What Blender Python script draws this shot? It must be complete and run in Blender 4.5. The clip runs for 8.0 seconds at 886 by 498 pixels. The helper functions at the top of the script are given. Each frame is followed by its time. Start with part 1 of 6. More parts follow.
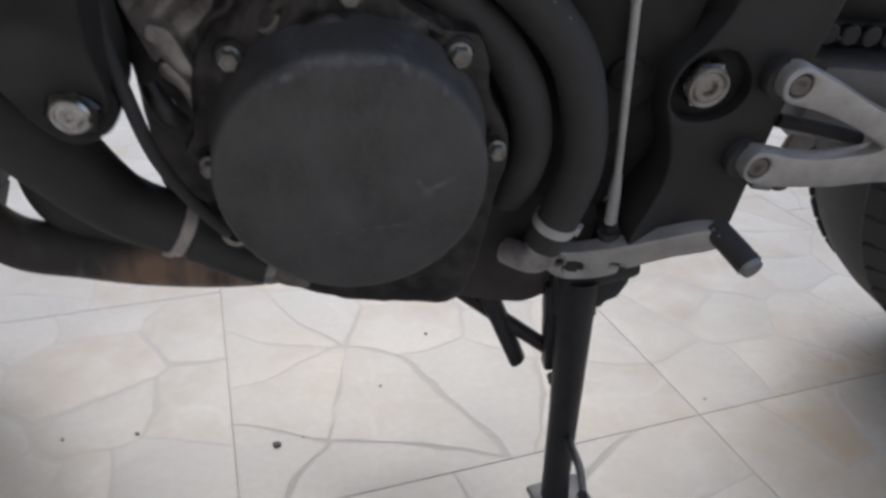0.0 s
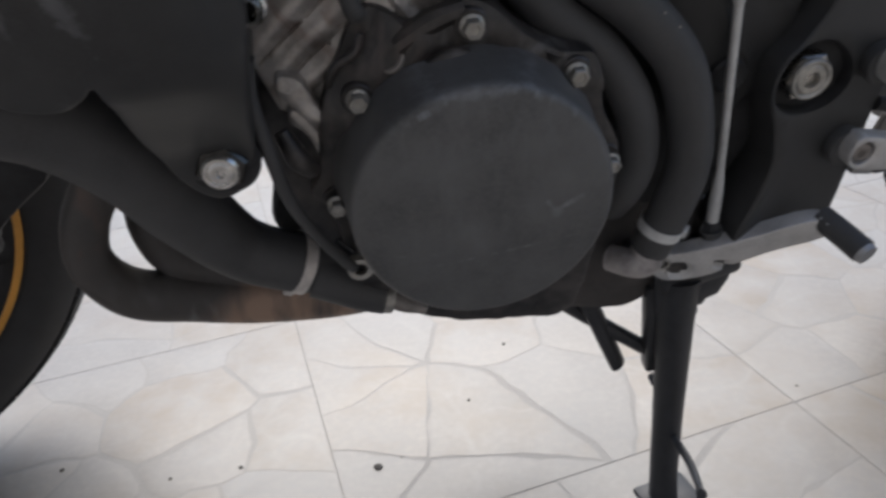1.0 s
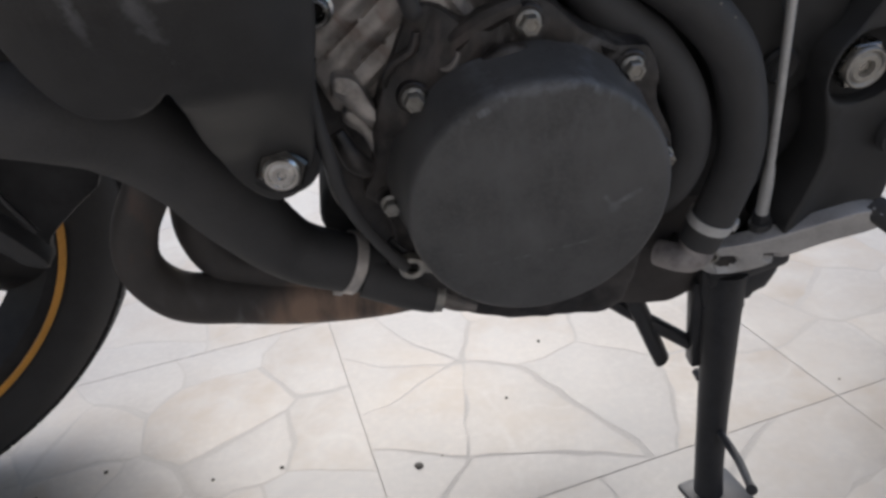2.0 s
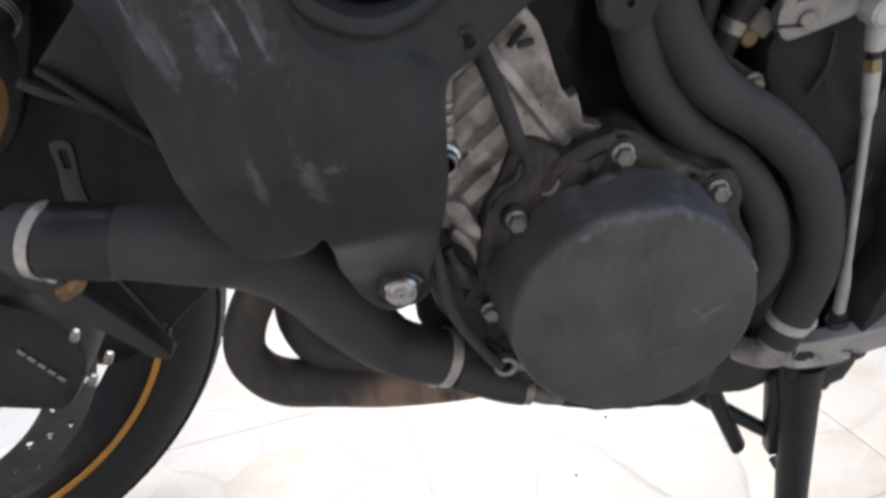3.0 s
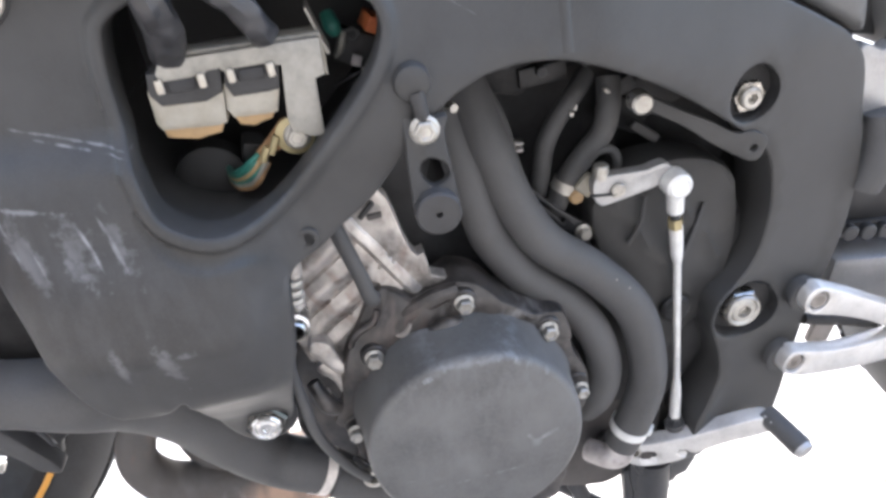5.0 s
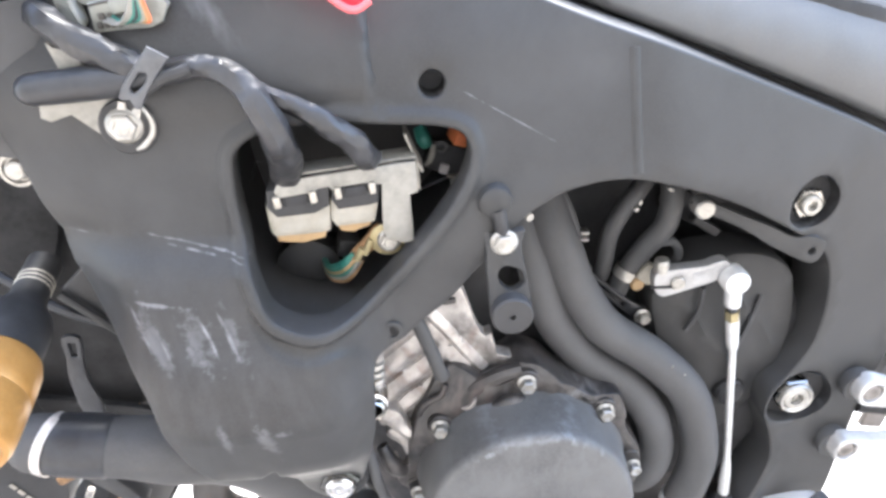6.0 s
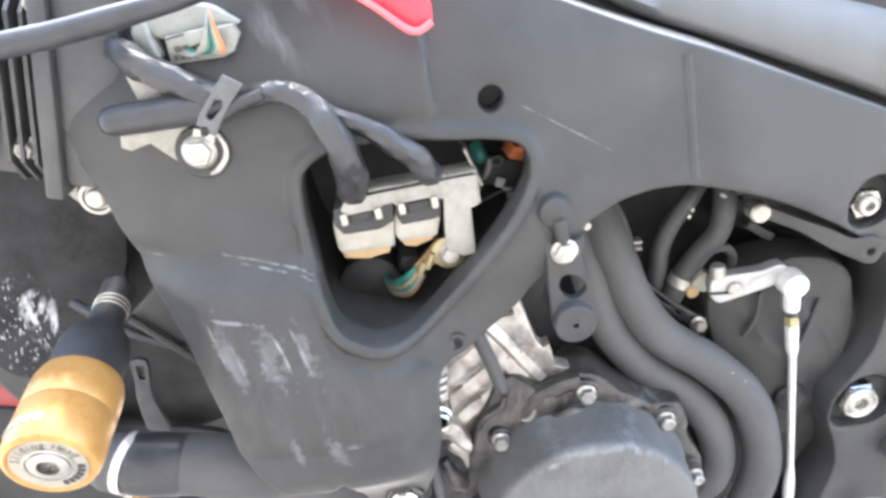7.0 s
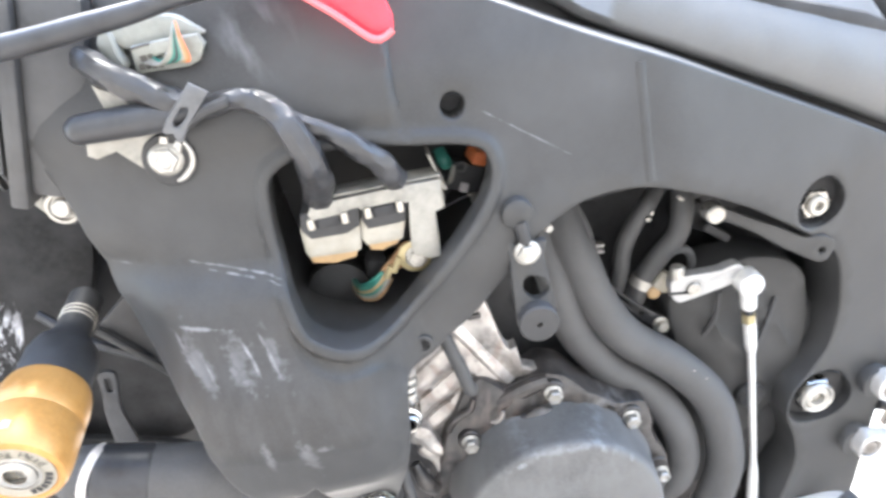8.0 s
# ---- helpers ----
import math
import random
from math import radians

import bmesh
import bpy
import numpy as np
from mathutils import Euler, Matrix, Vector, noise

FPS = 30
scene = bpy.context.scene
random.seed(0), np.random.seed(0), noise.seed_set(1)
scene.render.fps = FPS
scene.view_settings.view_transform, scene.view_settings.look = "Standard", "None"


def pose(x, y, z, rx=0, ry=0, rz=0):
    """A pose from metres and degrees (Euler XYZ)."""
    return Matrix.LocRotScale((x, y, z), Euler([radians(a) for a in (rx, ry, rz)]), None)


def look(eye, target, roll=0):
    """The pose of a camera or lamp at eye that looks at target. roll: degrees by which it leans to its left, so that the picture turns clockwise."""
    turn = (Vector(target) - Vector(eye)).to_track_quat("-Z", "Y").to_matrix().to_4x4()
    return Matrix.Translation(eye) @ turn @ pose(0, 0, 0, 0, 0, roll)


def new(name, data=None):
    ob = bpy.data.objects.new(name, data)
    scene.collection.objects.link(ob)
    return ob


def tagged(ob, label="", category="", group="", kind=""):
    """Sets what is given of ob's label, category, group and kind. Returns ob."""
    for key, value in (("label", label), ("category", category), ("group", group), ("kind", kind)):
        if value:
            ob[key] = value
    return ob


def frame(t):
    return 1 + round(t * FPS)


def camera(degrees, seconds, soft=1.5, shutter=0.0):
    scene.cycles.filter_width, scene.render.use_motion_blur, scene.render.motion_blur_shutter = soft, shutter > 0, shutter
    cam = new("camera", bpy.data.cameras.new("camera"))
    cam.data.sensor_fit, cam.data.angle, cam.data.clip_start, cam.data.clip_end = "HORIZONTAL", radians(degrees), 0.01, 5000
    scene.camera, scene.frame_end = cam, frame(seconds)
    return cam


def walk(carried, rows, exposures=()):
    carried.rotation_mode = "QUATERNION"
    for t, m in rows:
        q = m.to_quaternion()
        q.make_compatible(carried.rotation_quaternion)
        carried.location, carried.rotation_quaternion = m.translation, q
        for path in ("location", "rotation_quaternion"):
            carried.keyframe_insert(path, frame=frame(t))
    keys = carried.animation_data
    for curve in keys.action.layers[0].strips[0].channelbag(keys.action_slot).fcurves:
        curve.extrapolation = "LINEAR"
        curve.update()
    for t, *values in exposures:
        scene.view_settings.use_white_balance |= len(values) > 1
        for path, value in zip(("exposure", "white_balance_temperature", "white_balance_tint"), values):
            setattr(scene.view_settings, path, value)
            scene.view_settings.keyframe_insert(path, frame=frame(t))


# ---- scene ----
from mathutils.geometry import delaunay_2d_cdt

cam = camera(64.5, 8.0, soft=3.0, shutter=0.6)
PATH = [
    (0, (0.0441, 0.0199, 0.4828), (-0.0305, 1.7902, -0.4448), 1.01),
    (0.5, (0.0133, 0.0089, 0.4962), (-0.0603, 1.7875, -0.4156), -3.03),
    (1, (-0.0081, 0.0150, 0.4950), (-0.1562, 1.7900, -0.4147), -5.38),
    (1.2, (-0.0165, 0.0113, 0.4946), (-0.1900, 1.7757, -0.4312), -6.12),
    (2.3, (-0.0393, 0.0152, 0.4991), (-0.2539, 1.7966, -0.3844), -7.72),
    (2.5, (-0.0491, 0.0129, 0.5080), (-0.3017, 1.8060, -0.3411), -7.99),
    (3, (-0.0509, -0.0040, 0.5401), (-0.3616, 1.8200, -0.2193), -8.23),
    (3.5, (-0.0345, -0.0039, 0.5547), (-0.2667, 1.8354, -0.1958), -6.79),
    (4, (-0.0186, -0.0082, 0.5791), (-0.1929, 1.8435, -0.1563), -7.81),
    (4.2, (-0.0056, -0.0112, 0.5897), (-0.1184, 1.8614, -0.1036), -6.57),
    (5.3, (0.0085, -0.0336, 0.6260), (-0.1215, 1.8513, -0.0299), -5.84),
    (5.5, (0.0134, -0.0369, 0.6456), (-0.1294, 1.8606, 0.0297), -6.37),
    (6, (-0.0045, -0.0469, 0.6545), (-0.2675, 1.8394, 0.0441), -4.31),
    (6.5, (-0.0037, -0.0593, 0.6498), (-0.2615, 1.8428, 0.0882), -6.33),
    (7, (-0.0179, -0.0570, 0.6536), (-0.3673, 1.8359, 0.1107), -7.01),
    (7.5, (-0.0212, -0.0577, 0.6519), (-0.3589, 1.8431, 0.1293), -7.65),
    (8, (-0.0140, -0.0657, 0.6496), (-0.2816, 1.8492, 0.1383), -7.36),
]
walk(cam, [(t, look(eye, target, roll)) for t, eye, target, roll in PATH],
     exposures=[(0.0, 0.54, 6420, 9), (1.0, 0.66, 6420, 9), (2.5, 0.82, 6550, 10), (3.0, 1.40, 6560, 9), (3.5, 2.00, 6420, 9), (4.0, 2.42, 6340, 10), (5.3, 3.32, 6330, 9), (6.0, 3.75, 6380, 8), (7.0, 3.93, 6400, 6), (8.0, 3.99, 6400, 6)])

# ---- light ----
world = bpy.data.worlds.new("sky")
scene.world = world
world.use_nodes = True
wn = world.node_tree.nodes
sky = wn.new("ShaderNodeTexSky")
sky.sky_type, sky.sun_disc = "NISHITA", False
sky.sun_elevation, sky.sun_rotation = radians(57), radians(-7)
sky.air_density, sky.dust_density = 1.0, 3.0
world.node_tree.links.new(sky.outputs[0], wn["Background"].inputs[0])
wn["Background"].inputs[1].default_value = 0.14
sun_data = bpy.data.lights.new("sun", "SUN")
sun_data.energy, sun_data.angle, sun_data.color = 2.1, radians(50), (1.0, 0.97, 0.93)
sun = new("sun", sun_data)
sun.matrix_world = look((-0.22, 2.383, 2.9), (0, 0.5, 0))


# ---- materials ----
def mat(name, base, rough=0.5, metal=0.0, var=0.25, scale=30.0, bump=0.1, fine=400.0, second=None, island=False, spots=(), spec=0.5):
    """A surface with stains at one scale, grain at another, relief, and scuffs or painted highlights of their own shape
    (centre x, z, radii, turn).
    """
    m = bpy.data.materials.new(name)
    m.use_nodes = True
    nt = m.node_tree
    nodes, link = nt.nodes, nt.links.new
    bsdf = nodes["Principled BSDF"]
    bsdf.inputs["Metallic"].default_value = metal
    bsdf.inputs["Specular IOR Level"].default_value = spec
    co = nodes.new("ShaderNodeTexCoord")

    def tex(sc, detail=4.0, rough_=0.6):
        n = nodes.new("ShaderNodeTexNoise")
        n.inputs["Scale"].default_value, n.inputs["Detail"].default_value, n.inputs["Roughness"].default_value = sc, detail, rough_
        link(co.outputs["Object"], n.inputs["Vector"])
        return n.outputs["Fac"]

    def ramp(fac, lo, hi, a=0.0, b=1.0):
        n = nodes.new("ShaderNodeMapRange")
        n.inputs[1].default_value, n.inputs[2].default_value, n.inputs[3].default_value, n.inputs[4].default_value = lo, hi, a, b
        link(fac, n.inputs[0])
        return n.outputs[0]

    def blend(fac, a, b):
        n = nodes.new("ShaderNodeMix")
        n.data_type = "RGBA"
        link(fac, n.inputs[0])
        for k, v in ((6, a), (7, b)):
            if isinstance(v, tuple):
                n.inputs[k].default_value = (*v, 1)
            else:
                link(v, n.inputs[k])
        return n.outputs[2]

    def times(a, b):
        n = nodes.new("ShaderNodeMath")
        n.operation = "MULTIPLY"
        for k, v in ((0, a), (1, b)):
            if isinstance(v, float):
                n.inputs[k].default_value = v
            else:
                link(v, n.inputs[k])
        return n.outputs[0]

    dark = tuple(c * (1 - var) for c in base)
    light = second or tuple(min(1, c * (1 + var) + 0.01 * var) for c in base)
    big, small = tex(scale), tex(fine, 2.0)
    col = blend(ramp(big, 0.35, 0.65), dark, light)
    col = blend(times(ramp(small, 0.4, 0.75), 0.5), col, tuple(min(1, c * 1.25) for c in base))
    rfac = ramp(big, 0.3, 0.7, max(0.03, rough - 0.09), min(1, rough + 0.09))
    for cx, cz, rx, rz, turn, sc, strength, *tone in spots:
        mp = nodes.new("ShaderNodeMapping")
        mp.vector_type = "TEXTURE"
        mp.inputs["Location"].default_value = (cx, 0, cz)
        mp.inputs["Rotation"].default_value = (0, radians(turn), 0)
        mp.inputs["Scale"].default_value = (rx, 1e3, rz)
        link(co.outputs["Object"], mp.inputs["Vector"])
        ln = nodes.new("ShaderNodeVectorMath")
        ln.operation = "LENGTH"
        link(mp.outputs[0], ln.inputs[0])
        st = nodes.new("ShaderNodeTexNoise")
        st.inputs["Scale"].default_value, st.inputs["Detail"].default_value = sc, 5
        mp2 = nodes.new("ShaderNodeMapping")
        mp2.vector_type = "TEXTURE"
        mp2.inputs["Scale"].default_value = (0.4, 1.0, 1.3)
        mp2.inputs["Rotation"].default_value = (0, radians(turn), 0)
        link(co.outputs["Object"], mp2.inputs["Vector"])
        link(mp2.outputs[0], st.inputs["Vector"])
        lo, hi = (0.60, 0.66) if sc > 200 else (0.36, 0.60) if sc == 14 else (0.18, 0.62) if sc == 33 else (0.46, 0.68)
        reach, edge = ln.outputs["Value"], 0.45
        if sc == 33:
            rag = nodes.new("ShaderNodeMath")
            rag.operation = "ADD"
            link(ramp(tex(150.0, 4.0, 0.65), 0.3, 0.7, -0.5, 0.7), rag.inputs[0])
            link(reach, rag.inputs[1])
            reach, edge = rag.outputs[0], 0.35
        fac = times(times(ramp(reach, 1.0, edge), ramp(st.outputs["Fac"], lo, hi)), strength)
        col = blend(fac, col, tone[0] if tone else (0.42, 0.43, 0.46))
    if island:
        oi = nodes.new("ShaderNodeObjectInfo")
        pick = times(ramp(oi.outputs["Random"], 0.0, 0.8), ramp(tex(8.0), 0.42, 0.66))
        col = blend(pick, col, (0.226, 0.196, 0.163))
        for vein, thin, deep, tone in ((4.0, 0.012, 0.40, (0.225, 0.220, 0.212)), (7.5, 0.020, 0.14, (0.40, 0.39, 0.375))):
            wide = nodes.new("ShaderNodeMath")
            wide.operation = "SUBTRACT"
            link(tex(vein, 1.5, 0.45), wide.inputs[0])
            wide.inputs[1].default_value = 0.5
            size = nodes.new("ShaderNodeMath")
            size.operation = "ABSOLUTE"
            link(wide.outputs[0], size.inputs[0])
            col = blend(times(times(ramp(size.outputs[0], thin, 0.0), ramp(tex(vein * 0.7 + 1.3), 0.42, 0.6)), deep), col, tone)
        hs = nodes.new("ShaderNodeHueSaturation")
        link(ramp(oi.outputs["Random"], 0, 1, 0.95, 1.05), hs.inputs["Value"])
        link(ramp(oi.outputs["Random"], 0, 1, 0.75, 1.15), hs.inputs["Saturation"])
        link(col, hs.inputs["Color"])
        col = hs.outputs["Color"]
    link(col, bsdf.inputs["Base Color"])
    link(rfac, bsdf.inputs["Roughness"])
    if bump:
        bp = nodes.new("ShaderNodeBump")
        bp.inputs["Strength"].default_value, bp.inputs["Distance"].default_value = bump, 0.0006 if fine > 100 else 0.003
        link(small, bp.inputs["Height"])
        link(bp.outputs[0], bsdf.inputs["Normal"])
    return m


LEG_SCUFFS = [(-0.2010, 0.188, 0.0070, 0.0190, -20, 33, 0.21), (-0.1805, 0.187, 0.0082, 0.0165, -19, 33, 0.23), (-0.1640, 0.187, 0.0042, 0.0165, -16, 33, 0.20),
              (-0.2069, 0.1928, 0.0012, 0.013, -18, 90, 0.40), (-0.1963, 0.185, 0.0012, 0.013, -18, 90, 0.32), (-0.1861, 0.188, 0.0012, 0.0135, -18, 90, 0.36),
              (-0.1756, 0.1877, 0.0012, 0.011, -20, 90, 0.36), (-0.1667, 0.1884, 0.0014, 0.013, -18, 90, 0.36), (-0.1932, 0.2030, 0.007, 0.0013, 0, 45, 0.2)]
# Scratches, and broad faint paler patches on headstock, beam and leg.
SCRATCHES_AND_PATCHES = [(-0.177, 0.136, 0.0030, 0.013, -8, 33, 0.18), (-0.158, 0.134, 0.0046, 0.014, -14, 33, 0.22), (-0.147, 0.140, 0.009, 0.0022, -10, 60, 0.22),
                 (-0.178, 0.2266, 0.024, 0.0007, 12, 33, 0.34), (-0.174, 0.2236, 0.022, 0.0006, 12, 60, 0.40), (-0.232, 0.2284, 0.010, 0.0008, 2, 60, 0.25),
                 (-0.198, 0.204, 0.012, 0.0011, 4, 33, 0.26), (-0.19, 0.165, 0.055, 0.06, 0, 60, 0.022), (-0.032, 0.2655, 0.027, 0.0004, 34, 33, 0.30),
                 (-0.15, 0.325, 0.02, 0.022, -20, 40, 0.18), (0.02, 0.29, 0.10, 0.03, 26, 12, 0.020), (-0.13, 0.165, 0.06, 0.05, -14, 45, 0.020)]
M_FRAME = mat("satin black frame paint", (0.0318, 0.0318, 0.0318), 0.5, 0.0, 0.26, 17, 0.05, 900, spots=LEG_SCUFFS + SCRATCHES_AND_PATCHES, spec=0.35)
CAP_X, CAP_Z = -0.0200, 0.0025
# First four spots: rim wear and painted bluish sky sheen; the rest, scratches.
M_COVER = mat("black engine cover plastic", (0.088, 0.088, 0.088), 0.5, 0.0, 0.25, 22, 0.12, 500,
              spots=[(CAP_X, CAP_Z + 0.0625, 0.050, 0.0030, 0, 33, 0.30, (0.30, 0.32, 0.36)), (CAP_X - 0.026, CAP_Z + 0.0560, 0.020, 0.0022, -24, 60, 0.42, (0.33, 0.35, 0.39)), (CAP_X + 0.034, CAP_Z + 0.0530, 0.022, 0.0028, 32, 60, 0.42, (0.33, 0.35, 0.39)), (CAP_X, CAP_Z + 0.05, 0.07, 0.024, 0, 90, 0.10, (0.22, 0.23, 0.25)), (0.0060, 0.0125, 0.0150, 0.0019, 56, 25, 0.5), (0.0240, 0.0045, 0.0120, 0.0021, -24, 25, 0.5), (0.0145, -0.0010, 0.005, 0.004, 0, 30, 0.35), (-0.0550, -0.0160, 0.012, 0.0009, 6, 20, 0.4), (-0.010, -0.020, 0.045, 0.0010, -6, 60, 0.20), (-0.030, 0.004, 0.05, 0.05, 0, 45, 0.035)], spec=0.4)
# Brownish grime patches, and lighter grey patches along the shoulder's top and right.
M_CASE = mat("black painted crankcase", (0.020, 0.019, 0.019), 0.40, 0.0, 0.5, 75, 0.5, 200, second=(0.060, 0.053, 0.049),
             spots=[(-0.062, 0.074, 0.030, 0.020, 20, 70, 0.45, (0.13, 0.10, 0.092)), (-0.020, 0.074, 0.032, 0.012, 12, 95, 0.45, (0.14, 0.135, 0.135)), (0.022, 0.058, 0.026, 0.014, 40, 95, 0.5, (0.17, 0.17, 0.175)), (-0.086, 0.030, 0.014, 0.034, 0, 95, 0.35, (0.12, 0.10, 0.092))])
M_RUBBER = mat("black rubber hose", (0.051, 0.051, 0.052), 0.66, 0.0, 0.2, 25, 0.08, 700)
M_TAPE = mat("glossy black vinyl tape", (0.026, 0.026, 0.028), 0.40, 0.0, 0.3, 60, 1.0, 62)
M_CLIP = mat("dull grey steel strip", (0.085, 0.088, 0.095), 0.35, 0.4, 0.2, 60, 0.1, 400)
M_SLEEVE = mat("grey-black cable sleeve", (0.027, 0.028, 0.031), 0.38, 0.0, 0.25, 50, 0.15, 300, spec=0.4)
M_PLASTIC = mat("black plastic", (0.032, 0.032, 0.033), 0.5, 0.0, 0.3, 30, 0.1, 500, spec=0.3)
# Grimy metal; also the dark filler of shaded gaps and holes.
M_DARK = mat("grimy black metal", (0.030, 0.030, 0.031), 0.6, 0.0, 0.4, 30, 0.2, 300, spec=0.2)
# Brown spots are grime; the two near-white ones are highlights painted into the casting.
M_ALLOY = mat("cast aluminium", (0.37, 0.345, 0.325), 0.42, 0.55, 0.45, 55, 0.45, 260, second=(0.56, 0.53, 0.50),
              spots=[(-0.098, 0.098, 0.020, 0.050, -38, 48, 0.75, (0.17, 0.115, 0.095)), (-0.055, 0.106, 0.022, 0.014, 20, 48, 0.7, (0.20, 0.125, 0.10)), (-0.112, 0.125, 0.020, 0.006, -40, 20, 0.6, (0.72, 0.71, 0.70)), (-0.066, 0.128, 0.005, 0.030, -25, 20, 0.6, (0.72, 0.71, 0.70))])
M_SILVER = mat("brushed aluminium", (0.31, 0.31, 0.31), 0.42, 0.55, 0.12, 60, 0.05, 600)
M_ZINC = mat("zinc plated steel", (0.35, 0.338, 0.312), 0.38, 0.7, 0.25, 120, 0.1, 500)
M_NUT = mat("dark nickel plating", (0.34, 0.33, 0.31), 0.26, 1.0, 0.3, 150, 0.1, 500)
M_OXIDE = mat("dark oxide plating", (0.075, 0.073, 0.070), 0.22, 1.0, 0.3, 150, 0.1, 500)
M_CHROME = mat("bright plated steel", (0.55, 0.54, 0.52), 0.2, 1.0, 0.2, 150, 0.1, 500)
M_TANK = mat("grey tank paint", (0.105, 0.105, 0.104), 0.5, 0.0, 0.1, 8, 0.02, 900, spec=0.3)
M_GOLD = mat("gold anodised aluminium", (0.40, 0.20, 0.055), 0.36, 0.35, 0.15, 60, 0.05, 500, second=(0.45, 0.245, 0.08))
M_LABEL = mat("silver ring label", (0.36, 0.335, 0.29), 0.35, 0.4, 0.08, 80, 0.0)
M_RING = mat("tarnished ring label", (0.29, 0.27, 0.225), 0.4, 0.4, 0.15, 80, 0.0)
M_FADED = mat("faded red paint", (0.24, 0.045, 0.045), 0.5, 0.0, 0.15, 40, 0.02)
M_INK = mat("black print", (0.015, 0.015, 0.015), 0.5, 0.0, 0.1)
M_CREAM = mat("cream plastic", (0.24, 0.22, 0.178), 0.5, 0.0, 0.2, 60, 0.05, second=(0.28, 0.264, 0.227))
M_TAN = mat("aged tan plastic", (0.30, 0.20, 0.10), 0.5, 0.0, 0.15, 60, 0.05)
M_WHITE = mat("painted white bracket", (0.22, 0.212, 0.19), 0.5, 0.2, 0.25, 70, 0.08, second=(0.28, 0.268, 0.238))
M_RUST = mat("rusty bolt", (0.25, 0.145, 0.07), 0.6, 0.3, 0.4, 200, 0.3)
M_GREEN = mat("green wire", (0.03, 0.15, 0.12), 0.45, 0.0, 0.2)
M_ORANGE = mat("orange plug", (0.50, 0.15, 0.06), 0.45, 0.0, 0.2)
M_RED = mat("red paint", (0.62, 0.03, 0.05), 0.35, 0.0, 0.12, 40, 0.02)
M_PUMP = mat("dull pump casting", (0.045, 0.040, 0.038), 0.6, 0.0, 0.35, 40, 0.3, 300)
M_SPIGOT = mat("dull pink-grey casting", (0.36, 0.335, 0.325), 0.5, 0.2, 0.4, 40, 0.3, 300)
M_LEVER = mat("dull lever aluminium", (0.48, 0.472, 0.46), 0.42, 0.5, 0.15, 60, 0.05, 600)
M_BRASS = mat("dull brass", (0.33, 0.28, 0.16), 0.45, 0.6, 0.2, 120, 0.1)
M_SPROCKET = mat("matt black cover plastic", (0.022, 0.022, 0.022), 0.65, 0.0, 0.25, 30, 0.15, 400)
M_FIN = mat("dusty black fins", (0.042, 0.042, 0.043), 0.55, 0.0, 0.3, 40, 0.1, 400)
M_FLANGE = mat("dull flange aluminium", (0.22, 0.20, 0.185), 0.5, 0.3, 0.3, 40, 0.2, 300)
M_ROD = mat("bright rod aluminium", (0.55, 0.55, 0.54), 0.4, 0.25, 0.12, 60, 0.05, 600)
M_CLAMP = mat("pale steel band", (0.52, 0.49, 0.46), 0.42, 0.3, 0.2, 120, 0.1, 500)
M_TYRE = mat("tyre rubber", (0.028, 0.028, 0.029), 0.72, 0.0, 0.25, 40, 0.2, 400)
M_STRIPE = mat("orange rim tape", (0.62, 0.30, 0.05), 0.45, 0.0, 0.1)
M_EXH = mat("heat stained steel pipe", (0.056, 0.053, 0.052), 0.6, 0.1, 0.3, 9, 0.12, 300, second=(0.078, 0.070, 0.065),
            spots=[(-0.254, -0.042, 0.018, 0.040, 15, 22, 1.0, (0.15, 0.085, 0.06)), (-0.146, -0.162, 0.070, 0.036, 4, 14, 1.5, (0.33, 0.225, 0.165)), (-0.205, -0.150, 0.022, 0.018, 0, 60, 0.55, (0.19, 0.19, 0.19)), (-0.238, -0.112, 0.030, 0.022, 0, 40, 0.3, (0.13, 0.13, 0.13))])
M_CAST = mat("dark stand steel", (0.028, 0.029, 0.032), 0.42, 0.2, 0.25, 50, 0.1, 400)
M_STEEL = mat("brake disc steel", (0.12, 0.12, 0.12), 0.4, 0.7, 0.15, 60, 0.05)
M_FILL = mat("pale tile filler", (0.222, 0.213, 0.202), 0.5, 0.0, 0.06, 7, 0.1, 300, second=(0.256, 0.243, 0.228))
M_GROUT = mat("cement joint", (0.198, 0.191, 0.183), 0.85, 0.0, 0.2, 12, 0.4, 300)
M_STONE = mat("polished marble shard", (0.252, 0.233, 0.211), 0.36, 0.0, 0.06, 5, 0.03, 120, second=(0.276, 0.270, 0.262), island=True)
M_DIRT = mat("dark dirt crumb", (0.05, 0.045, 0.04), 0.8, 0.0, 0.3)


# ---- mesh helpers ----
def part(name, bm, material, parent=None, label="", sharp=35.0):
    """One mesh object, under a thing or a part; the sharp edges stay sharp."""
    me = bpy.data.meshes.new(name)
    bmesh.ops.recalc_face_normals(bm, faces=bm.faces[:])
    for fc in bm.faces:
        fc.smooth = True
    bm.to_mesh(me)
    bm.free()
    me.set_sharp_from_angle(angle=radians(sharp))
    me.materials.append(material)
    ob = new(name, me)
    ob.parent = parent
    return tagged(ob, label)


def again(ob, m, parent):
    """The same part once more, at the pose m."""
    o = new(ob.name.split(".")[0], ob.data)
    o.parent, o.matrix_basis = parent, m
    if "label" in ob:
        o["label"] = ob["label"]
    return o


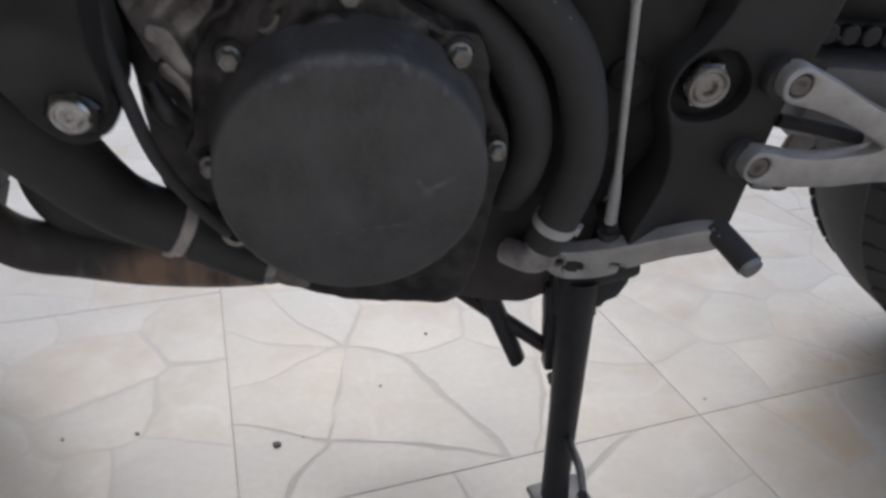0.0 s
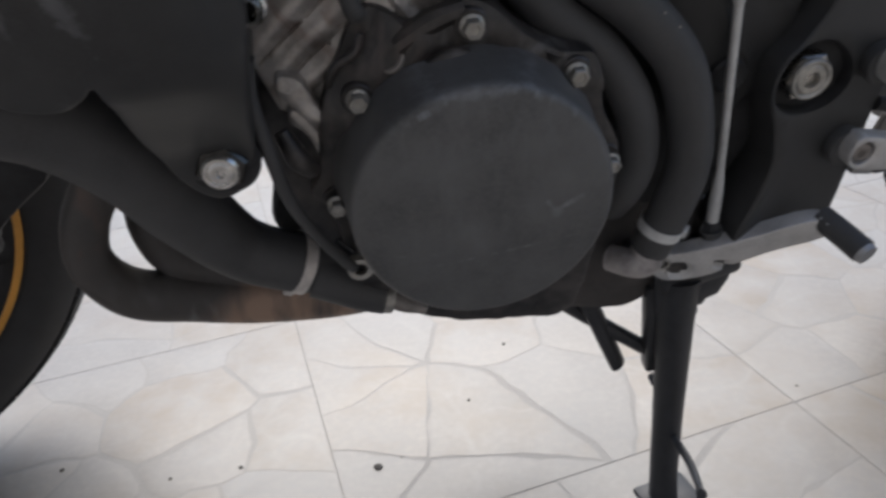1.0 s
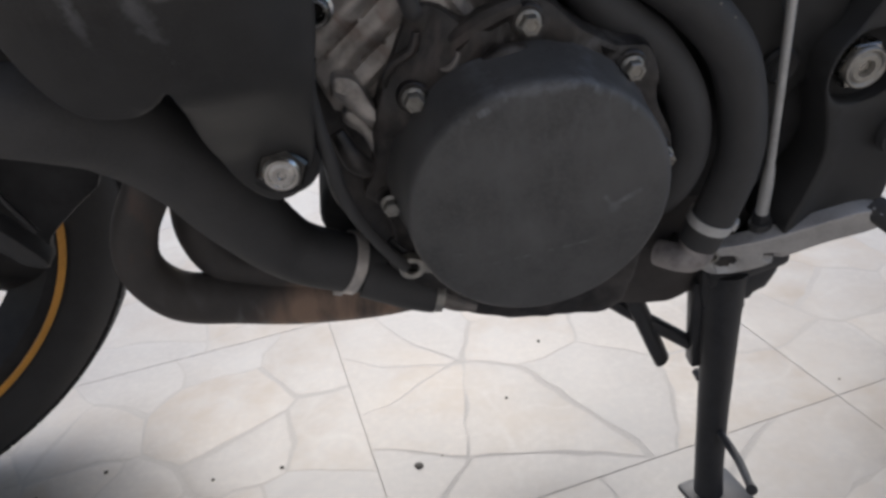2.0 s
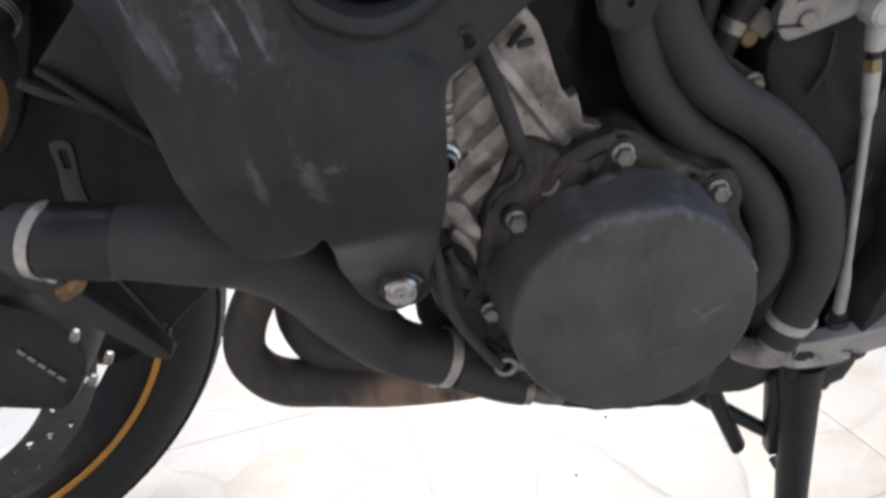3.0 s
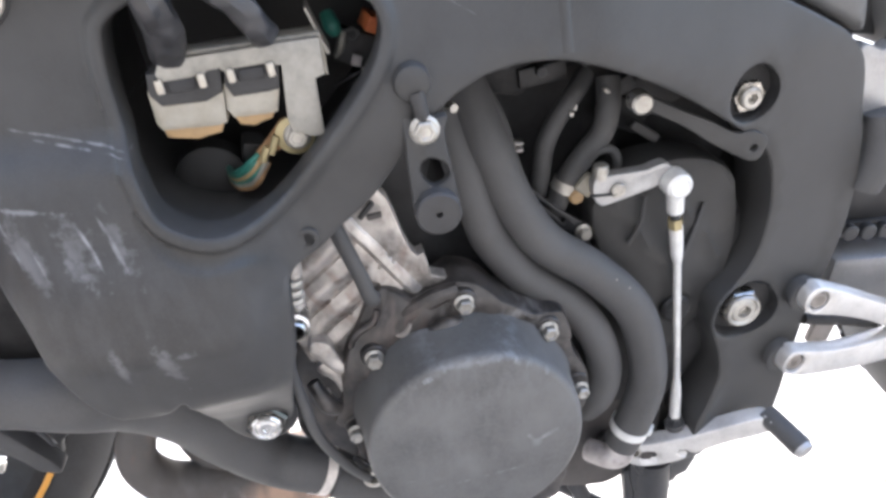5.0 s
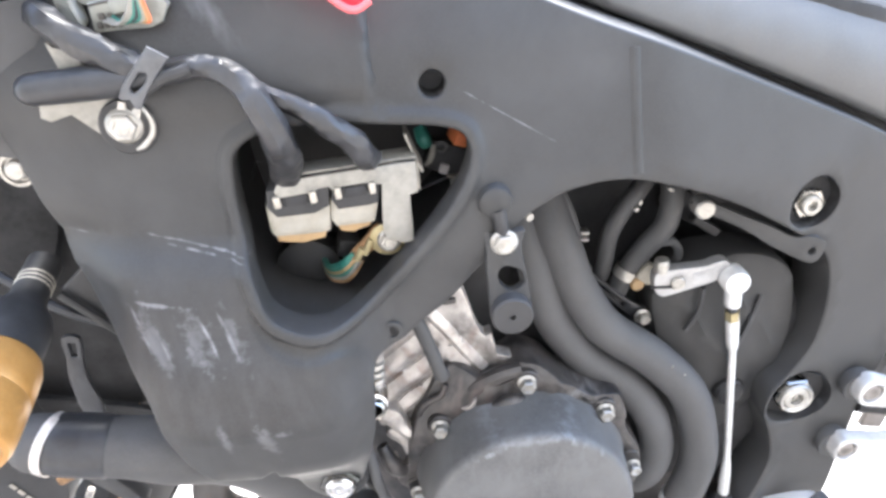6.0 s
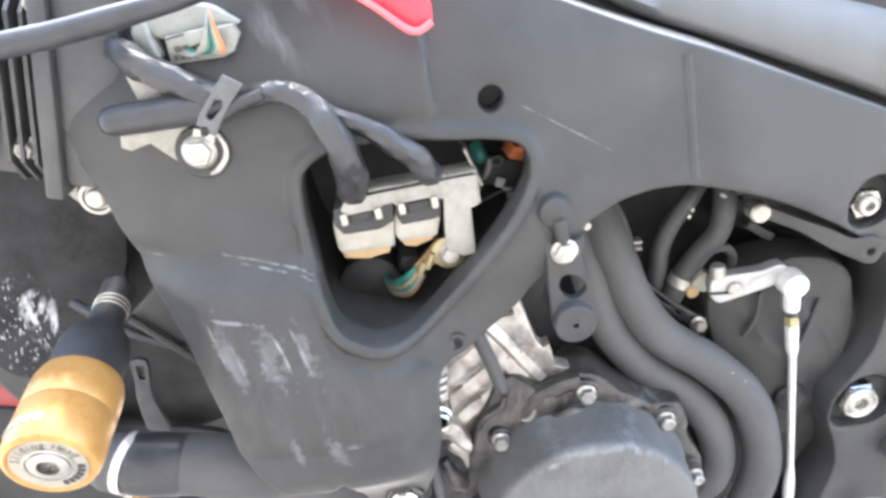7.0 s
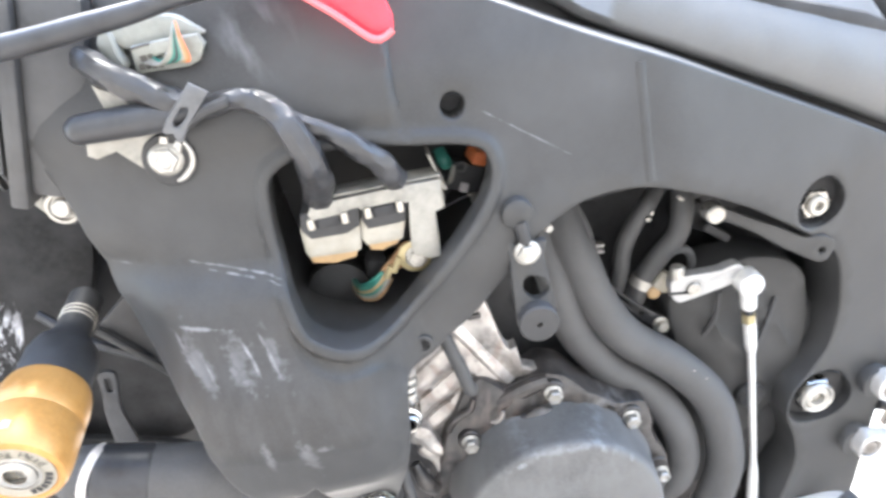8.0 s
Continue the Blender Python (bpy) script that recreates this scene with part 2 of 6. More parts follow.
def curve_points(pts, n=8, closed=False):
    """A smooth line through the points."""
    pts = [Vector(p) for p in pts]
    k, out = len(pts), []
    for i in range(k if closed else k - 1):
        if closed:
            p0, p1, p2, p3 = pts[i - 1], pts[i], pts[(i + 1) % k], pts[(i + 2) % k]
        else:
            p0, p1, p2, p3 = pts[max(i - 1, 0)], pts[i], pts[i + 1], pts[min(i + 2, k - 1)]
        for j in range(n):
            u = j / n
            out.append(0.5 * (2 * p1 + (p2 - p0) * u + (2 * p0 - 5 * p1 + 4 * p2 - p3) * u * u + (3 * p1 - p0 - 3 * p2 + p3) * u ** 3))
    if not closed:
        out.append(pts[-1])
    return out


def tube(pts, radius, seg=16, n=8, bm=None, flat=1.0, wobble=0.0):
    """A round bar along a smooth line; radius may be one number or one for each point."""
    bm = bm or bmesh.new()
    line = curve_points(pts, n)
    radii = [radius] * len(line) if isinstance(radius, (int, float)) else np.interp(np.linspace(0, len(pts) - 1, len(line)), range(len(pts)), radius)
    rings, side = [], None
    for i, p in enumerate(line):
        d = (line[min(i + 1, len(line) - 1)] - line[max(i - 1, 0)]).normalized()
        side = d.orthogonal() if side is None else side - d * side.dot(d)
        side.normalize()
        up = d.cross(side)
        ring = []
        for j in range(seg):
            a = 2 * math.pi * j / seg
            r = radii[i] * (1 + wobble * noise.noise(p * 90 + Vector((3 * math.cos(a), 3 * math.sin(a), 0))))
            ring.append(bm.verts.new(p + (side * math.cos(a) + up * math.sin(a) * flat) * r))
        rings.append(ring)
    for a, b in zip(rings, rings[1:]):
        for j in range(seg):
            bm.faces.new((a[j], a[(j + 1) % seg], b[(j + 1) % seg], b[j]))
    bm.faces.new(rings[0]), bm.faces.new(rings[-1])
    return bm


def lathe(profile, seg=32, m=Matrix(), bm=None, sides=None, caps=True):
    """Turns a profile of (radius, height) round the local z axis. sides: the same with flat sides, as for a hex head."""
    bm = bm or bmesh.new()
    seg = sides or seg
    rings = []
    for r, h in profile:
        if r < 1e-6:
            rings.append([bm.verts.new(m @ Vector((0, 0, h)))])
        else:
            rings.append([bm.verts.new(m @ Vector((r * math.cos(2 * math.pi * j / seg), r * math.sin(2 * math.pi * j / seg), h))) for j in range(seg)])
    for a, b in zip(rings, rings[1:]):
        for j in range(seg):
            k = (j + 1) % seg
            vs = ([a[0]] if len(a) == 1 else [a[j], a[k]]) + ([b[0]] if len(b) == 1 else [b[k], b[j]])
            if len(vs) > 2:
                bm.faces.new(vs)
    for ring in (rings[0], rings[-1]):
        if caps and len(ring) > 2:
            bm.faces.new(ring)
    return bm


def out(x, y, z, tilt=0.0, turn=0.0):
    """A pose whose local z points out of the bike's side."""
    return pose(x, y, z, 90 + tilt, 0, turn)


def block(size, m, bevel=0.001, bm=None, segments=2):
    """A box with rounded edges."""
    own = bmesh.new()
    bmesh.ops.create_cube(own, size=1.0, matrix=Matrix.Diagonal((*size, 1)))
    if bevel:
        bmesh.ops.bevel(own, geom=own.edges[:], offset=bevel, segments=segments, profile=0.5, affect="EDGES")
    own.transform(m)
    if bm is None:
        return own
    tmp = bpy.data.meshes.new("tmp")
    own.to_mesh(tmp)
    own.free()
    bm.from_mesh(tmp)
    bpy.data.meshes.remove(tmp)
    return bm


def inside(p, poly):
    x, z = p
    hit = False
    for (x0, z0), (x1, z1) in zip(poly, poly[1:] + poly[:1]):
        if (z0 > z) != (z1 > z) and x < (x1 - x0) * (z - z0) / (z1 - z0) + x0:
            hit = not hit
    return hit


def offset(poly, d):
    """The outline moved d to its inner side (for an outline that runs counter-clockwise)."""
    res, k = [], len(poly)
    for i in range(k):
        a, b, c = Vector(poly[i - 1]), Vector(poly[i]), Vector(poly[(i + 1) % k])
        t = (c - a).normalized()
        res.append((b.x - t.y * d, b.y + t.x * d))
    return res


def area(poly):
    return 0.5 * sum(a[0] * b[1] - b[0] * a[1] for a, b in zip(poly, poly[1:] + poly[:1]))


def smooth(pts, n=5):
    return [(v.x, v.y) for v in curve_points([(x, z, 0) for x, z in pts], n, True)]


def circle(x, z, r, k=28, rz=None, turn=0.0):
    c, s = math.cos(radians(turn)), math.sin(radians(turn))
    res = []
    for j in range(k):
        u, v = r * math.cos(2 * math.pi * j / k), (rz or r) * math.sin(2 * math.pi * j / k)
        res.append((x + u * c - v * s, z + u * s + v * c))
    return res


def plate(outline, height, thick, holes=(), step=0.008, bevel=0.002, extra=(), deep=()):
    """A sheet in the x-z plane with holes, rounded rims and side walls; its outer face lies at y = height(x, z). deep: the holes' own depths."""

    loops = [outline if area(outline) > 0 else outline[::-1]] + [h[::-1] if area(h) > 0 else list(h) for h in holes]
    coords, edges = [], []
    inner = [offset(lp, bevel) for lp in loops]
    for lp in inner:
        base = len(coords)
        coords += lp
        edges += [(base + i, base + (i + 1) % len(lp)) for i in range(len(lp))]
    xs, zs = [p[0] for p in loops[0]], [p[1] for p in loops[0]]
    keep = bevel + step * 0.45
    rim = np.array(coords)
    cells = [(x + (0.5 * step if j % 2 else 0), z) for j, z in enumerate(np.arange(min(zs), max(zs), step)) for x in np.arange(min(xs), max(xs), step)]
    for p in list(extra) + cells:
        if inside(p, inner[0]) and not any(inside(p, h) for h in inner[1:]) and ((rim - p) ** 2).sum(1).min() > (keep if p not in extra else 0.0012) ** 2:
            coords.append(p)
    vs, _, fs, *_ = delaunay_2d_cdt([Vector(c) for c in coords], edges, [], 0, 1e-7)
    bm = bmesh.new()
    bv = [bm.verts.new((v.x, height(v.x, v.y), v.y)) for v in vs]
    for f_ in fs:
        c = sum((vs[i] for i in f_), Vector((0, 0))) / len(f_)
        if inside(c, inner[0]) and not any(inside(c, h) for h in inner[1:]):
            bm.faces.new([bv[i] for i in f_])
    depths = [thick] + list(deep) + [thick] * len(holes)
    for lp, inn, far in zip(loops, inner, depths):
        rows = []
        for pts, dy in ((inn, None), ([((a[0] * 0.3 + b[0] * 0.7), (a[1] * 0.3 + b[1] * 0.7)) for a, b in zip(inn, lp)], bevel * 0.3), (lp, bevel), (lp, far)):
            row = []
            for (x, z), (hx, hz) in zip(pts, inn):
                row.append(bm.verts.new((x, height(hx, hz) + (dy or 0.0), z)))
            rows.append(row)
        for a, b in zip(rows, rows[1:]):
            for i in range(len(a)):
                k = (i + 1) % len(a)
                bm.faces.new((a[i], b[i], b[k], a[k]))
    bmesh.ops.remove_doubles(bm, verts=bm.verts[:], dist=1e-6)
    return bm


def step01(v, a, b):
    u = min(1.0, max(0.0, (v - a) / (b - a)))
    return u * u * (3 - 2 * u)


# ---- the bike's own axes: x to the rear, y inwards, z up, leaning on its stand ----
LEAN = pose(0.0, 0.372, 0.36, 12.0, 0, 10.7)
bike = tagged(new("motorcycle"), "stripped black sport motorcycle leaning on its side stand, fairing removed", "motorcycle")
bike.matrix_basis = LEAN


def hexbolt(name, x, y, z, r, parent, flange=1.5, h=None, material=None, label="", tilt=0.0, turn=0.0, washer=0.0):
    """A hexagon head with a domed flange and a dished top."""
    h = h or r * 0.85
    m = out(x, y, z, tilt, turn)
    bm = lathe([(r * flange, -washer), (r * flange, r * 0.18), (r * flange * 0.82, r * 0.38), (r * 0.9, r * 0.4)], 24, m)
    lathe([(r, 0.0), (r, h * 0.86), (r * 0.86, h), (r * 0.62, h), (r * 0.52, h * 0.88), (0, h * 0.85)], 6, m, bm, sides=6)
    return part(name, bm, material or M_ZINC, parent, label, 25)


def socketbolt(name, x, y, z, r, parent, h, material=None, tilt=0.0, turn=0.0):
    """A round head with a hexagon socket."""
    m = out(x, y, z, tilt, turn)
    bm = lathe([(r, -0.004), (r, h * 0.8), (r * 0.86, h), (r * 0.55, h)], 24, m)
    lathe([(r * 0.56, h), (r * 0.5, h * 0.35), (0, h * 0.3)], 6, m, bm, sides=6)
    return part(name, bm, material or M_ZINC, parent, "", 25)


# ---- main frame ----
POCKET = smooth([(-0.1568, 0.2619), (-0.1531, 0.2679), (-0.1447, 0.2728), (-0.1318, 0.2753), (-0.1117, 0.2746), (-0.0866, 0.2714), (-0.0662, 0.2686), (-0.0547, 0.2647), (-0.0500, 0.2581), (-0.0496, 0.2489),
                 (-0.0548, 0.2366), (-0.0658, 0.2224), (-0.0811, 0.2060), (-0.0985, 0.1890), (-0.1130, 0.1835), (-0.1281, 0.1838), (-0.1394, 0.1872), (-0.1489, 0.1949), (-0.1532, 0.2077), (-0.1555, 0.2190),
                 (-0.1575, 0.2340), (-0.1580, 0.2483)], 4)
LEG_EDGE = [(-0.283, 0.390), (-0.271, 0.310), (-0.250, 0.255), (-0.2425, 0.220), (-0.232, 0.199), (-0.2210, 0.181), (-0.2110, 0.159), (-0.2055, 0.136),
            (-0.2025, 0.118), (-0.1975, 0.105), (-0.188, 0.0965), (-0.176, 0.0945), (-0.166, 0.100), (-0.1605, 0.104), (-0.1600, 0.092), (-0.1625, 0.070), (-0.1610, 0.047),
            (-0.1555, 0.030), (-0.1440, 0.0195), (-0.1305, 0.0245), (-0.1220, 0.046), (-0.1165, 0.078), (-0.1115, 0.101), (-0.1085, 0.115)]
ARCH_EDGE = [(-0.1075, 0.130), (-0.1060, 0.146), (-0.1032, 0.1526), (-0.0911, 0.1570), (-0.0798, 0.1662), (-0.0625, 0.1794), (-0.0486, 0.1951), (-0.0288, 0.2145),
             (-0.0135, 0.2225), (-0.0012, 0.2256), (0.0173, 0.2262), (0.0393, 0.2222), (0.0678, 0.2102), (0.0964, 0.1952), (0.1279, 0.1753), (0.150, 0.160),
             (0.171, 0.145), (0.1835, 0.128), (0.1890, 0.106), (0.1905, 0.082), (0.1860, 0.059), (0.1735, 0.042), (0.1600, 0.030), (0.1570, 0.012)]
BEAM_EDGE = [(0.1665, -0.012), (0.1725, -0.034), (0.172, -0.050), (0.166, -0.068), (0.158, -0.086), (0.158, -0.106), (0.172, -0.106), (0.184, -0.101),
             (0.205, -0.100), (0.226, -0.103), (0.238, -0.103), (0.243, -0.054), (0.248, -0.005), (0.257, 0.030), (0.262, 0.068), (0.260, 0.114),
             (0.252, 0.150), (0.243, 0.182), (0.226, 0.200), (0.2035, 0.2127), (0.1735, 0.2273), (0.1301, 0.2477), (0.0896, 0.2669), (0.0537, 0.2839), (0.0324, 0.2930),
             (0.0124, 0.3014), (-0.0114, 0.3119), (-0.032, 0.3215), (-0.055, 0.332), (-0.100, 0.352), (-0.180, 0.378)]
OUTLINE = smooth(LEG_EDGE + ARCH_EDGE + BEAM_EDGE, 4)
POCKET_A = np.array(POCKET)
RECESS = smooth([(-0.1057, 0.1460), (-0.1062, 0.1540), (-0.1090, 0.1616), (-0.1166, 0.1695), (-0.1245, 0.1722), (-0.1365, 0.1728), (-0.1474, 0.1790), (-0.1545, 0.1890), (-0.1572, 0.2075), (-0.1600, 0.2235), (-0.1612, 0.2620), (-0.10, 0.262), (-0.06, 0.21), (-0.09, 0.150)], 6)
RECESS_A = np.array(RECESS)


def pocket_gap(x, z):
    return math.sqrt(((POCKET_A - (x, z)) ** 2).sum(1).min())


def frame_y(x, z):
    """How far out the frame's face lies: a beam that tapers to the rear, a bulging front leg, a lip round the pocket and one weld ridge."""
    y = float(np.interp(x, [-0.32, -0.25, -0.19, -0.15, -0.05, 0.05, 0.178, 0.25], [-0.025, -0.042, -0.056, -0.058, -0.048, -0.024, 0.022, 0.040]))
    y += max(z - 0.2, 0) * 0.2 + max(z - 0.30, 0) * 0.25
    y -= 0.006 * step01(z, 0.185, 0.225) * step01(0.14 - x, 0.0, 0.10)
    w = step01(-x, 0.092, 0.130)
    y += w * float(np.interp(z, [0, 0.03, 0.05, 0.075, 0.10, 0.14, 0.17, 0.2, 0.215, 0.228], [0.036, 0.029, 0.021, 0.000, -0.023, -0.035, -0.029, -0.017, -0.012, 0]))
    y += 0.030 * step01(-x, 0.200, 0.262) * step01(0.25 - z, 0.0, 0.05)
    y -= 0.0042 * step01(-x, 0.0920, 0.0940) * step01(z, 0.272, 0.290)
    d = pocket_gap(x, z)
    side = math.sqrt(((RECESS_A - (x, z)) ** 2).sum(1).min()) * (1 if inside((x, z), RECESS) else -1)
    low = step01(-x - 0.35 * (z - 0.17), 0.100, 0.116) * step01(0.258 - z, 0, 0.03)
    y += -0.003 * step01(0.006 - d, 0, 0.004) + low * 0.0022 * step01(side, -0.0012, 0.0020) * step01(d, 0.002, 0.006)
    return y


HOLES = [offset(POCKET if area(POCKET) > 0 else POCKET[::-1], 0.0022), circle(-0.0665, 0.2836, 0.0056, 20), circle(0.1845, 0.016, 0.0265, 32, 0.022, -15), circle(0.1575, 0.1785, 0.0165, 28)]
rings = []
for gap in (0.0015, 0.0030, 0.0046, 0.0062, 0.0085, 0.0105, 0.0125, 0.0145, 0.0168):
    rings += offset(POCKET if area(POCKET) > 0 else POCKET[::-1], -gap)
for gap in (-0.0022, -0.0008, 0.0004, 0.0018, 0.0034):
    rings += [p for p in offset(RECESS if area(RECESS) > 0 else RECESS[::-1], gap) if p[0] < -0.104]
rings += [(0.0295 + (0.297 - z) * 0.05 + dx, z) for z in np.arange(0.222, 0.295, 0.006) for dx in (-0.009, -0.006, -0.003, 0, 0.003, 0.006, 0.009)]
rings += [(x, z) for x in np.arange(-0.245, -0.165, 0.006) for z in (0.208, 0.214, 0.221, 0.228, 0.233)]
rings += [(-0.0930 + dx, z) for z in np.arange(0.272, 0.345, 0.005) for dx in (-0.0035, -0.0012, 0.0012, 0.0035)]
main_frame = part("main_frame", plate(OUTLINE, frame_y, 0.046, HOLES, 0.0075, 0.0018, rings, [0.017]), M_FRAME, bike, "satin black aluminium beam frame with pale scuffs on its front leg", 50)

part("weld_bead", tube([(0.0295 + (0.297 - z) * 0.05, frame_y(0.0295 + (0.297 - z) * 0.05, z) + 0.0034, z) for z in np.arange(0.2270, 0.2930, 0.006)], 0.0044, 12, 3), M_FRAME, main_frame)

# The pocket's liner and the sunk seats of the frame's bolts
liner = bmesh.new()
wide = offset(POCKET if area(POCKET) > 0 else POCKET[::-1], -0.009)
loop_a = [liner.verts.new((x, frame_y(x, z) + 0.0175, z)) for x, z in wide]
loop_b = [liner.verts.new((x, 0.040, z)) for x, z in wide]
for i in range(len(POCKET)):
    liner.faces.new((loop_a[i], loop_a[(i + 1) % len(POCKET)], loop_b[(i + 1) % len(POCKET)], loop_b[i]))
liner.faces.new(loop_b)
part("pocket_liner", liner, M_FRAME, main_frame)


def seat(x, z, r, rz, turn, depth):
    bm = bmesh.new()
    a = [bm.verts.new((px, frame_y(x, z) + 0.001, pz)) for px, pz in circle(x, z, r * 1.02, 32, rz * 1.02, turn)]
    b = [bm.verts.new((px, frame_y(x, z) + depth, pz)) for px, pz in circle(x, z, r * 0.98, 32, rz * 0.98, turn)]
    for i in range(32):
        bm.faces.new((a[i], a[(i + 1) % 32], b[(i + 1) % 32], b[i]))
    bm.faces.new(b)
    return part("bolt_seat", bm, M_DARK, main_frame)


seat(0.1845, 0.016, 0.0265, 0.022, -15, 0.010)
seat(0.1575, 0.1785, 0.0165, 0.0165, 0, 0.010)
seat(-0.0665, 0.2836, 0.0056, 0.0056, 0, 0.012)

part("boss", lathe([(0.0056, -0.006), (0.0056, 0.0006), (0.0050, 0.0012), (0.0034, 0.0012), (0.0031, -0.0005), (0, -0.0005)], 24, out(-0.0950, frame_y(-0.0950, 0.1650) - 0.0008, 0.1650)), M_FRAME, main_frame)
part("boss_eye", lathe([(0.0022, 0.0002), (0, 0.0002)], 20, out(-0.0950, frame_y(-0.0950, 0.1650) - 0.0008, 0.1650)), M_DARK, main_frame)

pivot = part("pivot_nut", lathe([(0.0150, -0.004), (0.0150, 0.003), (0.0140, 0.0045), (0.0115, 0.0045)], 6, out(0.183, 0.028, 0.017), sides=6), M_NUT, main_frame, "", 25)
part("pivot_bolt", lathe([(0.0124, 0.0), (0.0124, 0.0065), (0.0116, 0.0080), (0.0105, 0.0080), (0.0092, 0.0066), (0.0078, 0.0078), (0.0050, 0.0078), (0.0046, 0.0060), (0.0044, -0.004), (0, -0.004)], 28, out(0.183, 0.028, 0.017)), M_ZINC, pivot, "", 25)
upper = part("upper_bolt", lathe([(0.0105, -0.004), (0.0105, 0.0035), (0.0095, 0.0045), (0.007, 0.0045)], 6, out(0.1605, 0.0265, 0.174), sides=6), M_NUT, main_frame, "", 25)
part("bolt_end", lathe([(0.0066, 0.0), (0.0066, 0.007), (0.0055, 0.008), (0.0032, 0.008), (0.003, 0.003), (0, 0.003)], 22, out(0.1605, 0.0265, 0.174)), M_ZINC, upper, "", 25)
part("mount_washer", lathe([(0.0172, -0.006), (0.0172, 0.0010), (0.0158, 0.0020), (0.0, 0.0020)], 36, out(-0.1375, -0.0285, 0.0415)), M_DARK, main_frame)
nut = part("engine_nut", lathe([(0.0122, -0.004), (0.0122, 0.0048), (0.0108, 0.0064), (0.0086, 0.0064)], 6, out(-0.1375, -0.0305, 0.0415, 0, 0) @ pose(0, 0, 0, 0, 0, 8), sides=6), M_OXIDE, main_frame, "dark plated hexagon nut", 25)
part("bolt_end", lathe([(0.0086, 0.0), (0.0086, 0.0088), (0.0076, 0.0102), (0.0062, 0.0102), (0.0058, 0.0096), (0.0044, 0.0104), (0.0020, 0.0104), (0.0012, 0.0092), (0, 0.0092)], 30, out(-0.1375, -0.0305, 0.0415)), M_CHROME, nut, "bright bolt end with turned rings", 25)
part("harness_washer", lathe([(0.0122, -0.006), (0.0122, 0.0008), (0.0115, 0.0014), (0, 0.0014)], 32, out(-0.1955, -0.0475, 0.2788)), M_PLASTIC, main_frame)
hexbolt("harness_bolt", -0.1968, -0.0485, 0.2796, 0.0062, main_frame, 1.25, 0.005)
part("stay_washer", lathe([(0.0112, -0.006), (0.0112, 0.001), (0.0104, 0.0018), (0, 0.0018)], 28, out(-0.2582, -0.0205, 0.2560)), M_CAST, main_frame)
part("stay_bolt", lathe([(0.0090, -0.006), (0.0090, 0.0022), (0.0082, 0.0036), (0.0066, 0.0036), (0.0060, 0.0020), (0.0052, 0.0020), (0.0047, 0.0050), (0.0036, 0.0058), (0, 0.0058)], 30, out(-0.2588, -0.0235, 0.2556)), M_ZINC, main_frame)

# ---- fairing mount below the beam ----
mount = part("fairing_mount", plate(smooth([(-0.0465, 0.203), (-0.0468, 0.1963), (-0.0462, 0.182), (-0.0454, 0.1700), (-0.0425, 0.1645), (-0.0360, 0.1623), (-0.0290, 0.1632), (-0.0255, 0.1680), (-0.0252, 0.1764),
                                           (-0.0278, 0.1955), (-0.0288, 0.206), (-0.0270, 0.2125), (-0.0318, 0.2128), (-0.0380, 0.2118), (-0.0425, 0.2128), (-0.0468, 0.2145)], 4), lambda x, z: -0.0505 - 0.25 * (0.2085 - z), 0.005,
                                   [smooth([(-0.0404, 0.1938), (-0.0362, 0.1957), (-0.0295, 0.1925), (-0.0289, 0.1871), (-0.0352, 0.1838), (-0.0406, 0.1885)], 4)], 0.006, 0.0012), M_FRAME, bike,
             "black steel fairing mount bracket with a slot")
hexbolt("bolt", -0.0377, -0.0512, 0.2087, 0.0052, mount, 1.3, 0.0045)
part("pad", lathe([(0.0104, -0.002), (0.0104, 0.004), (0.0096, 0.005), (0.0016, 0.005), (0.0014, 0.002), (0, 0.002)], 32, out(-0.0356, -0.0592, 0.1734)), M_PLASTIC, mount)
part("boss", lathe([(0.0082, -0.012), (0.0082, 0.0), (0.0074, 0.0022), (0.0052, 0.0034), (0, 0.0038)], 28, out(-0.0410, -0.0480, 0.2290)), M_FRAME, mount)
part("neck", tube([(-0.0400, -0.049, 0.2250), (-0.0388, -0.050, 0.2190), (-0.0380, -0.050, 0.2120)], [0.0040, 0.0034, 0.0036], 14), M_PLASTIC, mount)
part("stub", tube([(-0.022, -0.02, 0.2075), (-0.020, -0.026, 0.207)], 0.0022, 10), M_ZINC, mount)

# ---- alternator cover ----
CX, CZ = CAP_X, CAP_Z


def cover_y(x, z):
    """The cover's shoulder: it swells towards the cap and is lumpy from the casting."""
    r = math.hypot(x - CX, z - CZ)
    top = step01(z, 0.0, 0.05)
    return 0.005 - 0.0095 * step01(0.100 - r, 0.0, 0.024) * (0.35 + 0.65 * top) - 0.0075 * top * max(0.0, noise.noise(Vector((x, 0, z)) * 60)) + 0.0022 * noise.noise(Vector((x, 3, z)) * 120)


